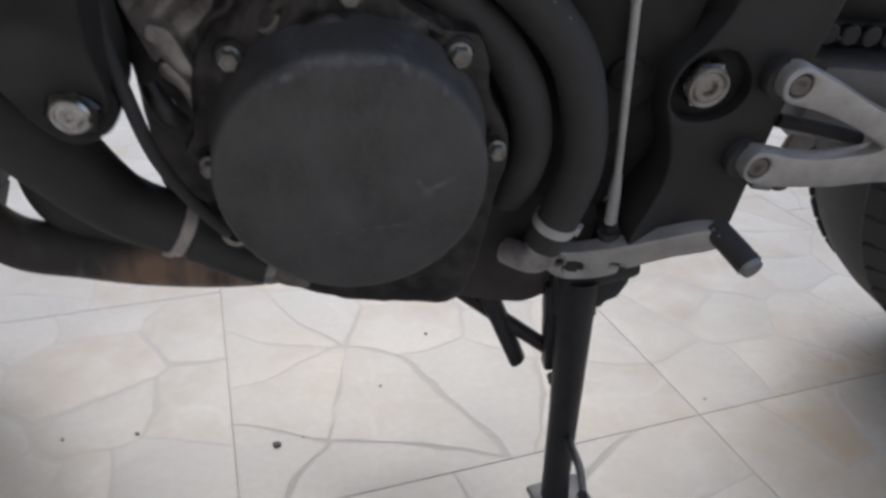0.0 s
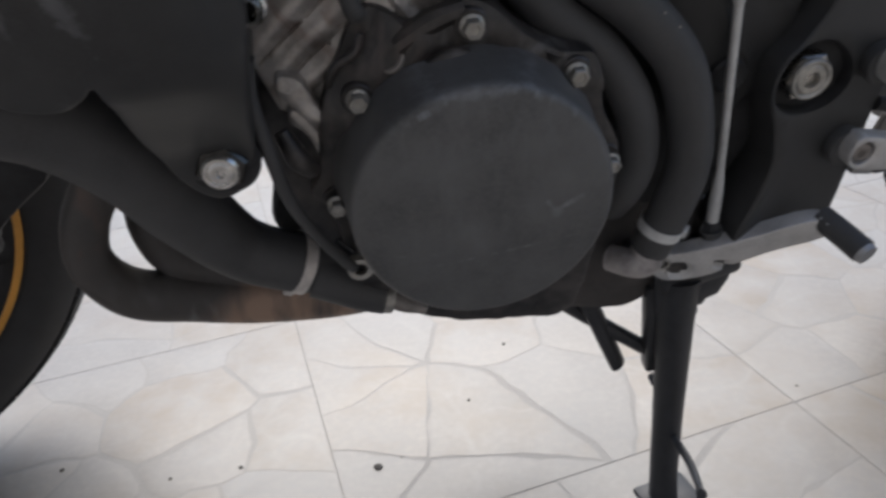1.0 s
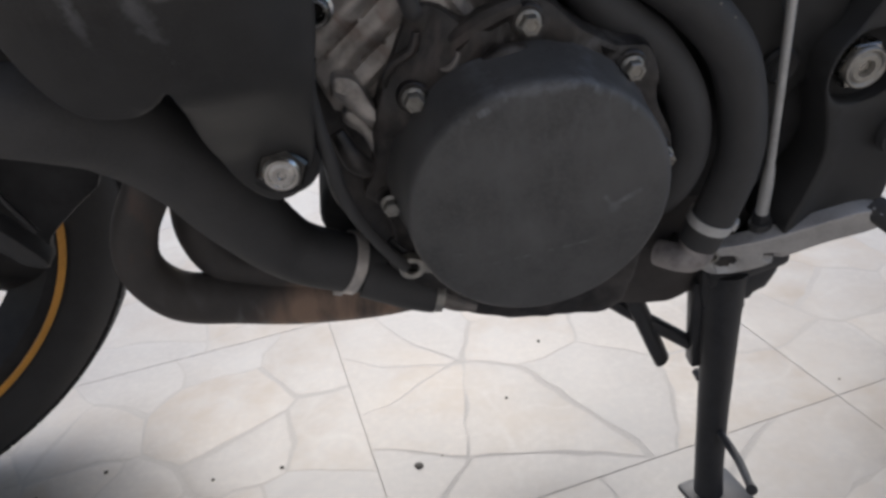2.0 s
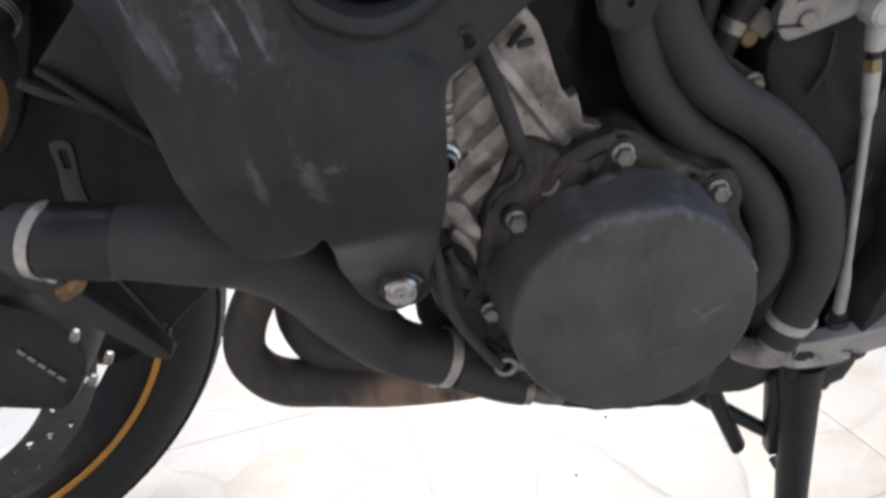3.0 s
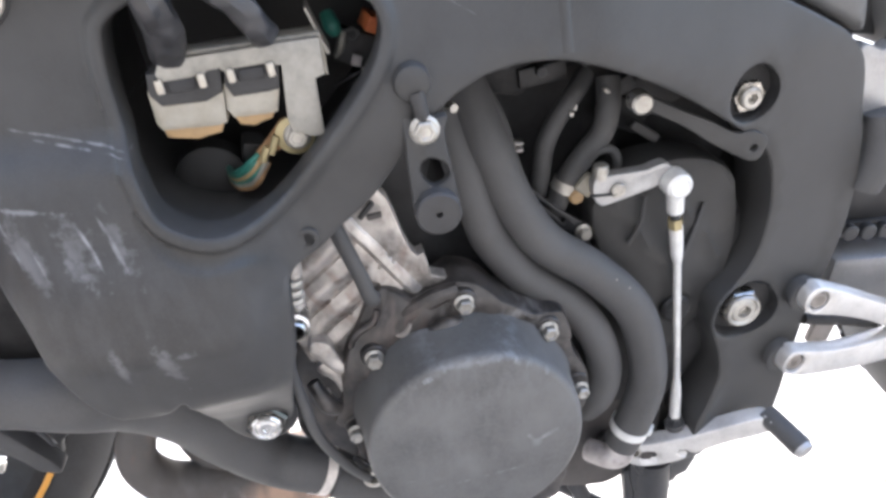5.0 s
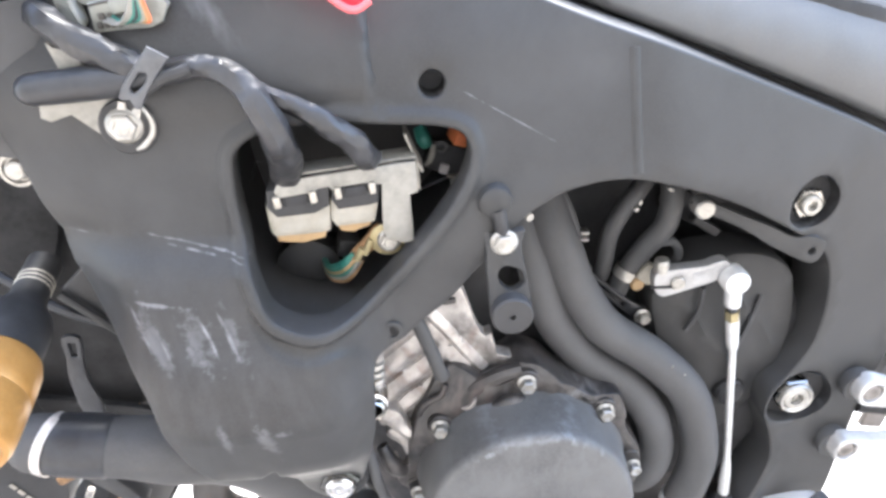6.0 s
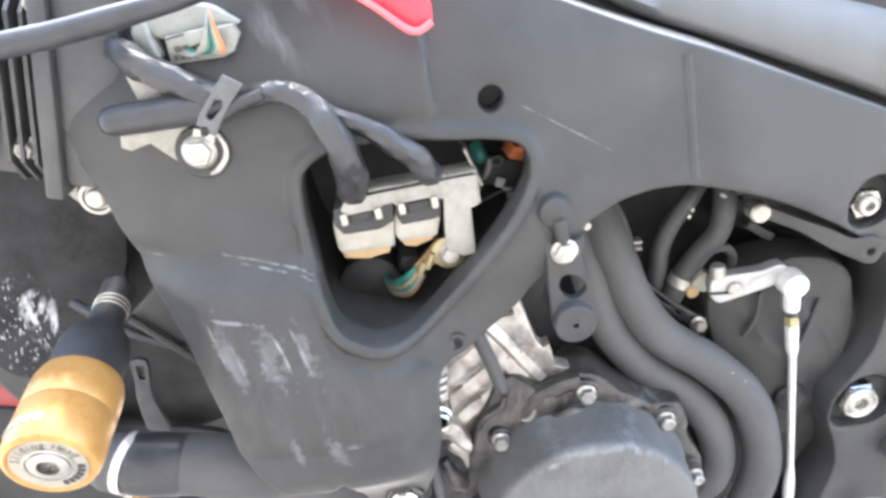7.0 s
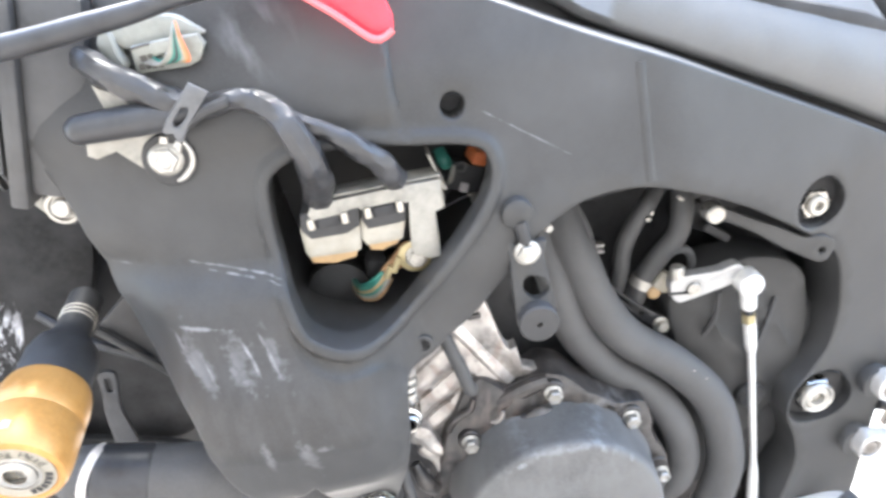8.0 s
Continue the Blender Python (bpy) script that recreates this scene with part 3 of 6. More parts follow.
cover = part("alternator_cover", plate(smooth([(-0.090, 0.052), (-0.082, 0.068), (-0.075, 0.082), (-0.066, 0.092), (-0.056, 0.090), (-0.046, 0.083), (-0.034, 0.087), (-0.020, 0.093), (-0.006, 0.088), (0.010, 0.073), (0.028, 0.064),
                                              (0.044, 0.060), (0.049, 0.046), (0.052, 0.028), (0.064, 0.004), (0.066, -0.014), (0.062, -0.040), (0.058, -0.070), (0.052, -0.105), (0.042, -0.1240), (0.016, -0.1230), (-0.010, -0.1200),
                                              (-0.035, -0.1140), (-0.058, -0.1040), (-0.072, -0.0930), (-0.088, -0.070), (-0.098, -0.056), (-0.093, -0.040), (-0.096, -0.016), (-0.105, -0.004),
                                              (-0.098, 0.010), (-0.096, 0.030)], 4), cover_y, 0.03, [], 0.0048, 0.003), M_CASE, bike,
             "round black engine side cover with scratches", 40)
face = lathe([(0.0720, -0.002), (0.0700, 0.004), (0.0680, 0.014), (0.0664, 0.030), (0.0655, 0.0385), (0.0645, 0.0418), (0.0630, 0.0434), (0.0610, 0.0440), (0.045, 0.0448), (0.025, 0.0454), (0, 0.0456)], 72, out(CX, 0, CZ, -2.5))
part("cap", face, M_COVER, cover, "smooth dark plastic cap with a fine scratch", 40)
for bx, bz, br in ((-0.0737, 0.0526, 0.0056), (-0.0177, 0.0817, 0.0058), (0.0334, 0.0525, 0.0058), (-0.0916, -0.0063, 0.0052), (0.0566, -0.002, 0.0050)):
    part("bolt_boss", lathe([(br * 1.45, -0.014), (br * 1.4, 0.001), (br * 1.25, 0.0020), (0, 0.0020)], 24, out(bx, cover_y(bx, bz), bz)), M_CASE, cover)
    hexbolt("cover_bolt", bx, min(cover_y(bx, bz), -0.0035) - 0.0022, bz, br * 0.88, cover, 1.16, 0.0068)
part("frame_web", plate(smooth([(0.110, -0.080), (0.150, -0.088), (0.180, -0.100), (0.186, -0.128), (0.170, -0.142), (0.135, -0.146), (0.110, -0.130)], 4), lambda x, z: 0.062, 0.05, [], 0.008, 0.004), M_CASE, cover)
part("flange_edge", plate([(-0.036, 0.086), (-0.026, 0.0900), (-0.0153, 0.0880), (0.0013, 0.0762), (0.0212, 0.0632), (0.0330, 0.0510), (0.0, 0.064), (-0.012, 0.068), (-0.03, 0.080)], lambda x, z: 0.012, 0.006, [], 0.006, 0.0012), M_FLANGE, cover, "pale flange edge")
part("top_web", tube([(-0.052, 0.001, 0.074), (-0.035, -0.001, 0.084), (-0.02, -0.001, 0.088)], [0.006, 0.006, 0.005], 10), M_CASE, cover)
part("casting_ridge", tube([(-0.0600, -0.0035, 0.0640), (-0.0555, -0.0050, 0.0640), (-0.0520, -0.0052, 0.0668), (-0.0500, -0.0045, 0.0710)], [0.0010, 0.0016, 0.0016, 0.0010], 10), M_FLANGE, cover)
part("casting_ridge", tube([(-0.0440, -0.0060, 0.0480), (-0.0410, -0.0075, 0.0610), (-0.0310, -0.0085, 0.0685), (-0.0204, -0.0080, 0.0672), (-0.0068, -0.0060, 0.0605)], [0.003, 0.0045, 0.0048, 0.0046, 0.003], 12), M_CASE, cover)
ring = part("cable_clip", lathe([(0.0040, -0.003), (0.0042, 0.003), (0.0058, 0.0038), (0.0074, 0.003), (0.0076, -0.003)], 28, out(-0.0853, -0.0035, -0.0525), caps=False), M_ZINC, cover, "bright steel cable clip ring")
part("clip_tail", block((0.009, 0.003, 0.006), pose(-0.0768, -0.004, -0.0553, 0, 20, 0), 0.001), M_ZINC, ring)
part("eye", lathe([(0.0041, -0.001), (0, -0.001)], 20, out(-0.0853, -0.0035, -0.0525)), M_DARK, ring)
part("guide", block((0.013, 0.003, 0.0045), pose(-0.0920, -0.004, -0.036, 0, 52, 0), 0.0012), M_CAST, cover)
stub = part("drain_stub", tube([(-0.112, 0.020, -0.0730), (-0.098, 0.016, -0.0800), (-0.085, 0.013, -0.0860), (-0.0725, 0.011, -0.0905)], [0.0150, 0.0134, 0.0126, 0.0116], 20), M_RUBBER, cover, "short black rubber hose end")
part("band", tube([(-0.0735, 0.0095, -0.0895), (-0.0685, 0.0090, -0.0910)], [0.0108, 0.0100], 20), M_ZINC, stub, "pale steel band")
part("nipple", tube([(-0.0690, 0.0075, -0.0905), (-0.0600, 0.004, -0.0945), (-0.0490, 0.001, -0.0975)], [0.0070, 0.0052, 0.0026], 14), M_FLANGE, stub)

# ---- engine block ----
LEFT_CREASES, RIGHT_CREASES = (0.0980, 0.1114, 0.1260, 0.1426, 0.1580), (-0.0200, 0.0045, 0.0130, 0.0420)


def crease(s, marks, deep, groove):
    """Slanting facets that rise to each mark and drop behind a narrow groove."""
    for p, q in zip(marks, marks[1:]):
        if p <= s < q:
            u = (s - p) / (q - p)
            return -deep * min(1, u * 2.2) * (1 - 0.55 * step01(u, 0.55, 1.0)) + groove * math.exp(-((s - p) / 0.0009) ** 2)
    return 0.0


def alloy_y(x, z):
    """The crankcase's side: slanting flat ribs in the casting, one set to each side of the wire sleeve."""
    side = step01(x + 0.35 * (z - 0.12), -0.077, -0.073)
    left = crease(-x * 0.629 + z * 0.777, LEFT_CREASES, 0.0034, 0.0016)
    right = crease(x * 0.835 + z * 0.55, RIGHT_CREASES, 0.0030, 0.0006)
    return 0.010 + left * (1 - side) + right * side + 0.0015 * noise.noise(Vector((x, 0, z)) * 60)


creases = [(-0.629 * (s + ds) + 0.777 * k, 0.777 * (s + ds) + 0.629 * k) for s in LEFT_CREASES for ds in (-0.0012, -0.0002, 0.0010, 0.0060) for k in np.arange(-0.06, 0.10, 0.0022)]
creases = [p for p in creases if p[0] + 0.35 * (p[1] - 0.12) < -0.0755]
more = [(0.835 * (s + ds) + 0.55 * k, 0.55 * (s + ds) - 0.835 * k) for s in RIGHT_CREASES for ds in (-0.0012, -0.0002, 0.0010, 0.0040) for k in np.arange(-0.20, 0.02, 0.0022)]
creases += [p for p in more if p[0] + 0.35 * (p[1] - 0.12) > -0.0745]
engine = part("crankcase", plate([(-0.118, 0.150), (-0.124, 0.100), (-0.121, 0.070), (-0.112, 0.045), (-0.090, 0.034), (-0.060, 0.040), (-0.020, 0.055), (-0.010, 0.076), (-0.0150, 0.0865), (-0.024, 0.0915), (-0.0337, 0.0945), (-0.0350, 0.1020), (-0.0370, 0.1110), (-0.0412, 0.1095),
                                 (-0.0440, 0.1130), (-0.0477, 0.1240), (-0.0510, 0.1370), (-0.0545, 0.1480), (-0.063, 0.160), (-0.075, 0.166), (-0.10, 0.166)], alloy_y, 0.010, [], 0.0032, 0.0012, creases), M_ALLOY, bike,
              "grey cast aluminium crankcase with slanting ribs", 24)
part("slot", block((0.0125, 0.003, 0.0032), pose(-0.0665, 0.0025, 0.1455, 0, -48, 0), 0.001), M_DARK, engine)
part("slot", block((0.0085, 0.003, 0.0036), pose(-0.0625, 0.0025, 0.1415, 0, -8, 0), 0.001), M_CASE, engine)
part("flange_bolt", lathe([(0.0072, -0.010), (0.0072, 0.003), (0.0060, 0.0042), (0.0060, 0.0072), (0.0052, 0.0084), (0.0040, 0.0080), (0.0036, 0.0020), (0, 0.0020)], 24, out(-0.1088, -0.0490, 0.1160)), M_CHROME, engine)
part("bolt_eye", lathe([(0.0035, 0.0024), (0, 0.0024)], 16, out(-0.1088, -0.0490, 0.1160)), M_DARK, engine)
stack = bmesh.new()
for k in range(3):
    lathe([(0.0030, -0.0018), (0.0050, -0.0016), (0.0056, 0.0), (0.0050, 0.0016), (0.0030, 0.0018)], 18, pose(-0.1078 + 0.0006 * k, -0.0440, 0.1275 + 0.0052 * k, 4, 6, 0), stack)
part("washer_stack", stack, M_ZINC, engine, "stack of bright plated washers")
part("stud", tube([(-0.1070, -0.0420, 0.1220), (-0.1050, -0.0420, 0.1500)], 0.0044, 12), M_ALLOY, engine)
part("sliver", block((0.0065, 0.003, 0.0150), pose(-0.1050, -0.002, 0.0215, 0, -14, 0), 0.001), M_ALLOY, engine)
part("finger", plate(smooth([(-0.1085, 0.0660), (-0.1110, 0.0590), (-0.1050, 0.0485), (-0.0940, 0.0350), (-0.0881, 0.0389), (-0.0940, 0.0498), (-0.0985, 0.0615)], 3), lambda x, z: -0.0012 + 0.0016 * noise.noise(Vector((x, 0, z)) * 130) - 0.0015 * step01(0.004 - abs((x + 0.098) * 0.78 + (z - 0.048) * 0.62), 0.0, 0.003), 0.010, [], 0.0028, 0.0016), M_ALLOY, engine)
part("finger", plate(smooth([(-0.1052, 0.0469), (-0.1086, 0.0410), (-0.0999, 0.0311), (-0.0956, 0.0164), (-0.0909, 0.0173), (-0.0930, 0.0298), (-0.0990, 0.0409)], 3), lambda x, z: 0.0004 + 0.0016 * noise.noise(Vector((x, 2, z)) * 130), 0.010, [], 0.0028, 0.0016), M_ALLOY, engine)
part("rib", tube([(-0.0860, 0.001, 0.0540), (-0.0852, -0.001, 0.0620), (-0.0800, -0.002, 0.0690), (-0.0715, -0.002, 0.0740), (-0.0682, -0.001, 0.0820)], [0.0016, 0.0022, 0.0024, 0.0024, 0.0018], 10), M_CASE, engine)
part("lower_boss", tube([(-0.112, -0.006, 0.040), (-0.106, -0.010, 0.026), (-0.100, -0.008, 0.018)], [0.004, 0.0060, 0.005], 12), M_CASE, engine)

block_mesh = plate(smooth([(-0.150, 0.09), (-0.150, 0.045), (-0.118, 0.026), (-0.113, 0.006), (-0.118, -0.012), (-0.128, -0.026), (-0.136, -0.048), (-0.130, -0.068), (-0.10, -0.090), (-0.03, -0.105), (0.03, -0.118), (0.08, -0.112), (0.13, -0.100), (0.165, -0.06), (0.190, 0.0), (0.205, 0.08),
                           (0.205, 0.17), (0.15, 0.225), (0.0, 0.260), (-0.06, 0.25), (-0.10, 0.18)], 3), lambda x, z: 0.048 + 0.055 * step01(z, 0.07, 0.105) * step01(x, -0.03, 0.0) + 0.003 * noise.noise(Vector((x, 0, z)) * 40), 0.30, [], 0.012, 0.008)
core = part("engine_core", block_mesh, M_DARK, bike, "grimy black engine block")
# Unseen block, added to stop light from behind striking the exhaust pipes.
part("cylinder_head", block((0.105, 0.25, 0.17), pose(-0.175, 0.235, 0.125, 0, 12, 0), 0.012), M_DARK, core)
part("case_edge", plate(smooth([(-0.120, 0.058), (-0.1235, 0.024), (-0.1225, -0.010), (-0.113, -0.030), (-0.099, -0.048), (-0.080, -0.060), (-0.070, 0.0), (-0.080, 0.055)], 4), lambda x, z: 0.013 + 0.002 * noise.noise(Vector((x, 0, z)) * 80), 0.10, [], 0.006, 0.003), M_CASE, core)
part("sump", block((0.15, 0.16, 0.05), pose(0.05, 0.15, -0.118, 0, -6, 0), 0.012), M_CASE, core)
part("water_pump", plate(smooth([(0.030, -0.140), (0.050, -0.160), (0.072, -0.166), (0.090, -0.169), (0.105, -0.170), (0.124, -0.160), (0.142, -0.140), (0.145, -0.085), (0.10, -0.06), (0.05, -0.08)], 4), lambda x, z: 0.048 - 0.010 * math.exp(-((x - 0.092) ** 2 + (z + 0.128) ** 2) / 0.0009), 0.12, [], 0.008, 0.006), M_PUMP, core, "dull brown-grey water pump body")
part("cylinder_head", block((0.16, 0.24, 0.12), pose(-0.10, 0.22, 0.27, 0, -18, 0), 0.01), M_DARK, core)
part("sprocket_cover", plate(smooth([(0.075, 0.105), (0.100, 0.128), (0.140, 0.132), (0.168, 0.118), (0.178, 0.080), (0.172, 0.030), (0.150, -0.010), (0.130, -0.030), (0.108, 0.0), (0.090, 0.045)], 4),
                             lambda x, z: 0.040 - 0.010 * math.exp(-((x - 0.13) ** 2 + (z - 0.06) ** 2) / 0.0016) - 0.003 * step01(math.sin((x + z * 0.7) * 160), 0.7, 1.0), 0.03, [], 0.006, 0.005), M_SPROCKET, core,
     "matt black plastic sprocket cover")
for pts in ([(0.108, 0.034, 0.112), (0.105, 0.031, 0.094), (0.098, 0.032, 0.080)], [(0.150, 0.036, 0.100), (0.141, 0.030, 0.080), (0.134, 0.028, 0.064)]):
    part("ridge", tube(pts, 0.0018, 8), M_PLASTIC, core)
part("axle_cap", lathe([(0.011, 0), (0.011, 0.006), (0.009, 0.008), (0.006, 0.006), (0, 0.006)], 24, out(0.138, 0.038, 0.020)), M_PLASTIC, core)
# dark castings, fuel pipes and plugs in the window of the frame
for cx, cy, cz, sx, sz, tn in ((0.02, 0.085, 0.19, 0.05, 0.03, 10), (0.075, 0.095, 0.20, 0.06, 0.035, -8), (0.13, 0.085, 0.165, 0.04, 0.03, -25), (-0.005, 0.07, 0.165, 0.02, 0.05, 12), (0.11, 0.085, 0.15, 0.03, 0.02, 30)):
    part("casting", block((sx, 0.02, sz), pose(cx, cy, cz, 0, tn, 0), 0.004), M_DARK, core)
for cx, cz in ((0.012, 0.176), (0.028, 0.196), (0.05, 0.188), (0.078, 0.192), (0.022, 0.16), (0.0, 0.19)):
    socketbolt("screw", cx, 0.070, cz, 0.0034, core, 0.004, M_CAST)

part("inner_guard", plate(smooth([(-0.02, 0.02), (0.12, -0.02), (0.235, -0.02), (0.245, 0.16), (0.20, 0.215), (0.05, 0.27), (-0.03, 0.26)], 3), lambda x, z: 0.108, 0.012, [], 0.02, 0.003), M_DARK, core)

# ---- coolant hoses ----
hose = part("coolant_hose", tube([(-0.020, 0.062, 0.205), (-0.0120, 0.044, 0.172), (-0.0055, 0.033, 0.145), (0.0005, 0.028, 0.120), (0.0075, 0.0255, 0.100), (0.0265, 0.022, 0.0738), (0.0535, 0.019, 0.0510), (0.0738, 0.018, 0.0215), (0.0822, 0.018, -0.0100),
                                  (0.0800, 0.021, -0.0360), (0.0760, 0.034, -0.0600)], 0.0120, 24, 6), M_RUBBER, bike, "thick matt black rubber coolant hose")
hose2 = part("coolant_hose", tube([(-0.004, 0.060, 0.205), (0.0050, 0.038, 0.170), (0.0120, 0.031, 0.150), (0.0205, 0.026, 0.126), (0.0385, 0.021, 0.0975), (0.0705, 0.017, 0.0720), (0.0982, 0.016, 0.0395), (0.1112, 0.016, 0.0000), (0.1140, 0.016, -0.0300),
                                   (0.1085, 0.0165, -0.0590), (0.1035, 0.0178, -0.0780), (0.1005, 0.0190, -0.0890)], 0.0132, 24, 6), M_RUBBER, bike, "thick matt black rubber coolant hose")
for px, pz in ((0.0803, 0.0730), (0.0893, 0.0650), (0.0870, 0.0560), (0.1105, -0.0500)):
    part("paint_fleck", lathe([(0.0006, 0), (0.0005, 0.0004), (0, 0.0005)], 8, out(px, 0.0045, pz)), M_LABEL, hose2)


def clamp(a, b, r, parent, name="hose_clamp", width=0.006, material=None):
    """A steel band with a screw ear, round the axis from a to b."""
    a, b = Vector(a), Vector(b)
    m = Matrix.Translation(a) @ (b - a).to_track_quat("Z", "Y").to_matrix().to_4x4()
    bm = lathe([(r * 0.98, -width / 2), (r * 1.03, -width / 2), (r * 1.03, width / 2), (r * 0.98, width / 2)], 36, m, caps=False)
    block((0.008, 0.004, width * 0.9), m @ pose(0, -r * 1.12, 0, 0, 0, 20), 0.0008, bm)
    return part(name, bm, material or M_CLAMP, parent, "steel hose clamp")


clamp((0.1052, 0.0174, -0.0715), (0.1020, 0.0182, -0.084), 0.0138, hose2, width=0.0068, material=M_ROD)
part("pump_spigot", tube([(0.1005, 0.019, -0.086), (0.0975, 0.016, -0.0965), (0.0900, 0.018, -0.1000), (0.0790, 0.030, -0.1030)], [0.0118, 0.0112, 0.0096, 0.0088], 20), M_SPIGOT, core, "grey water pump spigot")
lower = part("radiator_hose", tube([(-0.3020, -0.0385, 0.1022), (-0.3005, -0.0386, 0.1019), (-0.2920, -0.0386, 0.1000), (-0.2720, -0.0380, 0.0953), (-0.2500, -0.0373, 0.0902), (-0.2237, -0.0369, 0.0845), (-0.2044, -0.0200, 0.0680), (-0.1876, -0.0004, 0.0357), (-0.1750, 0.0180, -0.0095),
                                    (-0.155, 0.028, -0.0495), (-0.128, 0.025, -0.0635), (-0.105, 0.029, -0.075)], [0.0130, 0.0158, 0.0166, 0.0170, 0.0174, 0.0198, 0.0233, 0.0240, 0.0224, 0.0192, 0.0184, 0.0174], 28), M_RUBBER, bike,
             "large black rubber radiator hose")
clamp((-0.2880, -0.0386, 0.0990), (-0.248, -0.0486, 0.0880), 0.0172, lower, width=0.0052, material=M_CLAMP)
part("hose_sleeve", tube([(-0.2870, -0.0385, 0.0988), (-0.2850, -0.0385, 0.0984), (-0.2720, -0.0381, 0.0953), (-0.2610, -0.0377, 0.0928), (-0.2585, -0.0376, 0.0922)], [0.0166, 0.0175, 0.0179, 0.0177, 0.0170], 30), M_SLEEVE, lower, "smooth black moulded hose end")
clamp((-0.1215, 0.0262, -0.0668), (-0.105, 0.029, -0.077), 0.0190, lower, width=0.0070)
part("pump_pipe", tube([(-0.125, 0.029, -0.067), (-0.095, 0.032, -0.078), (-0.065, 0.038, -0.086), (-0.03, 0.045, -0.090)], [0.0165, 0.016, 0.0155, 0.015], 20), M_CASE, core)
part("pipe_flange", block((0.016, 0.010, 0.028), pose(-0.078, 0.020, -0.086, 0, 20, 0), 0.002), M_CASE, core)
part("wire_sleeve", tube([(-0.088, 0.000, 0.152), (-0.0835, -0.006, 0.140), (-0.0790, -0.009, 0.127), (-0.0750, -0.0095, 0.1140), (-0.0705, -0.009, 0.0965), (-0.0690, -0.002, 0.0915)], 0.0044, 12), M_RUBBER, bike, "black rubber wire sleeve")
part("breather_cable", tube([(-0.116, -0.034, 0.090), (-0.1190, -0.030, 0.0729), (-0.1175, -0.025, 0.0438), (-0.1130, -0.020, 0.0080), (-0.1015, -0.015, -0.0226), (-0.0890, -0.006, -0.0500)], 0.0034, 12), M_RUBBER, bike,
     "thin black cable along the cover")

# ---- exhaust headers ----
exhaust = part("exhaust_header", tube([(-0.190, 0.150, 0.140), (-0.2064, 0.1098, 0.058), (-0.2227, 0.0858, 0.0057), (-0.2371, 0.0768, -0.0222), (-0.2544, 0.0776, -0.0500), (-0.2645, 0.0810, -0.0795), (-0.2617, 0.0860, -0.1059), (-0.2462, 0.0910, -0.1274), (-0.2135, 0.0980, -0.1411),
                                       (-0.1675, 0.1040, -0.1554), (-0.1024, 0.1080, -0.1639), (-0.0268, 0.1190, -0.1650), (0.0687, 0.1390, -0.1609)], [0.016, 0.0152, 0.0149, 0.0145, 0.0145, 0.0150, 0.0165, 0.0186, 0.0200, 0.0217, 0.0219, 0.0211, 0.0211], 26), M_EXH, bike,
               "black steel exhaust pipe with brown heat stains")
part("second_pipe", tube([(-0.205, 0.155, 0.040), (-0.2190, 0.130, -0.020), (-0.2265, 0.117, -0.062), (-0.2270, 0.110, -0.088), (-0.2165, 0.108, -0.112), (-0.187, 0.108, -0.127), (-0.150, 0.110, -0.139), (-0.100, 0.112, -0.148)], 0.0165, 22), M_EXH, exhaust)
part("inner_pipe", tube([(-0.184, 0.220, 0.1145), (-0.2115, 0.175, 0.0200), (-0.2300, 0.150, -0.0591), (-0.2300, 0.146, -0.0961), (-0.2260, 0.144, -0.1276), (-0.2162, 0.138, -0.1487), (-0.1848, 0.135, -0.1573), (-0.1219, 0.135, -0.1594), (0.0038, 0.150, -0.1536)], [0.0175, 0.0175, 0.0180, 0.0185, 0.0190, 0.0195, 0.02, 0.02, 0.02], 22), M_EXH, exhaust)

# ---- shift linkage ----
link = part("shift_rod", tube([(0.1242, 0.0216, 0.0955), (0.1262, 0.0223, 0.085), (0.1284, 0.023, 0.072), (0.1296, 0.0234, 0.066)], [0.0044, 0.0043, 0.0040, 0.0028], 16), M_ROD, bike, "polished aluminium shift rod with ball joints")
part("rod", tube([(0.1294, 0.0234, 0.068), (0.1440, 0.0275, -0.046)], 0.0026, 14), M_ROD, link)
part("lower_sleeve", tube([(0.1437, 0.0275, -0.044), (0.1452, 0.028, -0.060), (0.1480, 0.030, -0.083)], [0.0030, 0.0041, 0.0042], 16), M_ROD, link)
part("lower_nut", lathe([(0.006, -0.004), (0.006, 0.004)], 6, pose(0.1488, 0.031, -0.0885), sides=6), M_CAST, link)
part("lower_boot", tube([(0.149, 0.031, -0.091), (0.1515, 0.030, -0.103)], [0.0075, 0.008], 14), M_RUBBER, link)
part("lock_nut", lathe([(0.0047, -0.0035), (0.0047, 0.0035)], 6, pose(0.1236, 0.0212, 0.0972, 0, -10, 0), sides=6), M_BRASS, link, "brassy lock nut")
joint = part("ball_joint", lathe([(0.0086, -0.006), (0.0088, 0.002), (0.0080, 0.0058), (0.006, 0.0074), (0.0052, 0.0068), (0, 0.0070)], 28, out(0.1195, 0.019, 0.1265)), M_ROD, link)
part("stem", tube([(0.1200, 0.0195, 0.121), (0.1222, 0.0205, 0.1062)], [0.0056, 0.0052], 18), M_ROD, joint)
part("threaded_neck", tube([(0.1220, 0.0205, 0.108), (0.1240, 0.0214, 0.096)], 0.0034, 14), M_CAST, joint, "dark threaded neck")
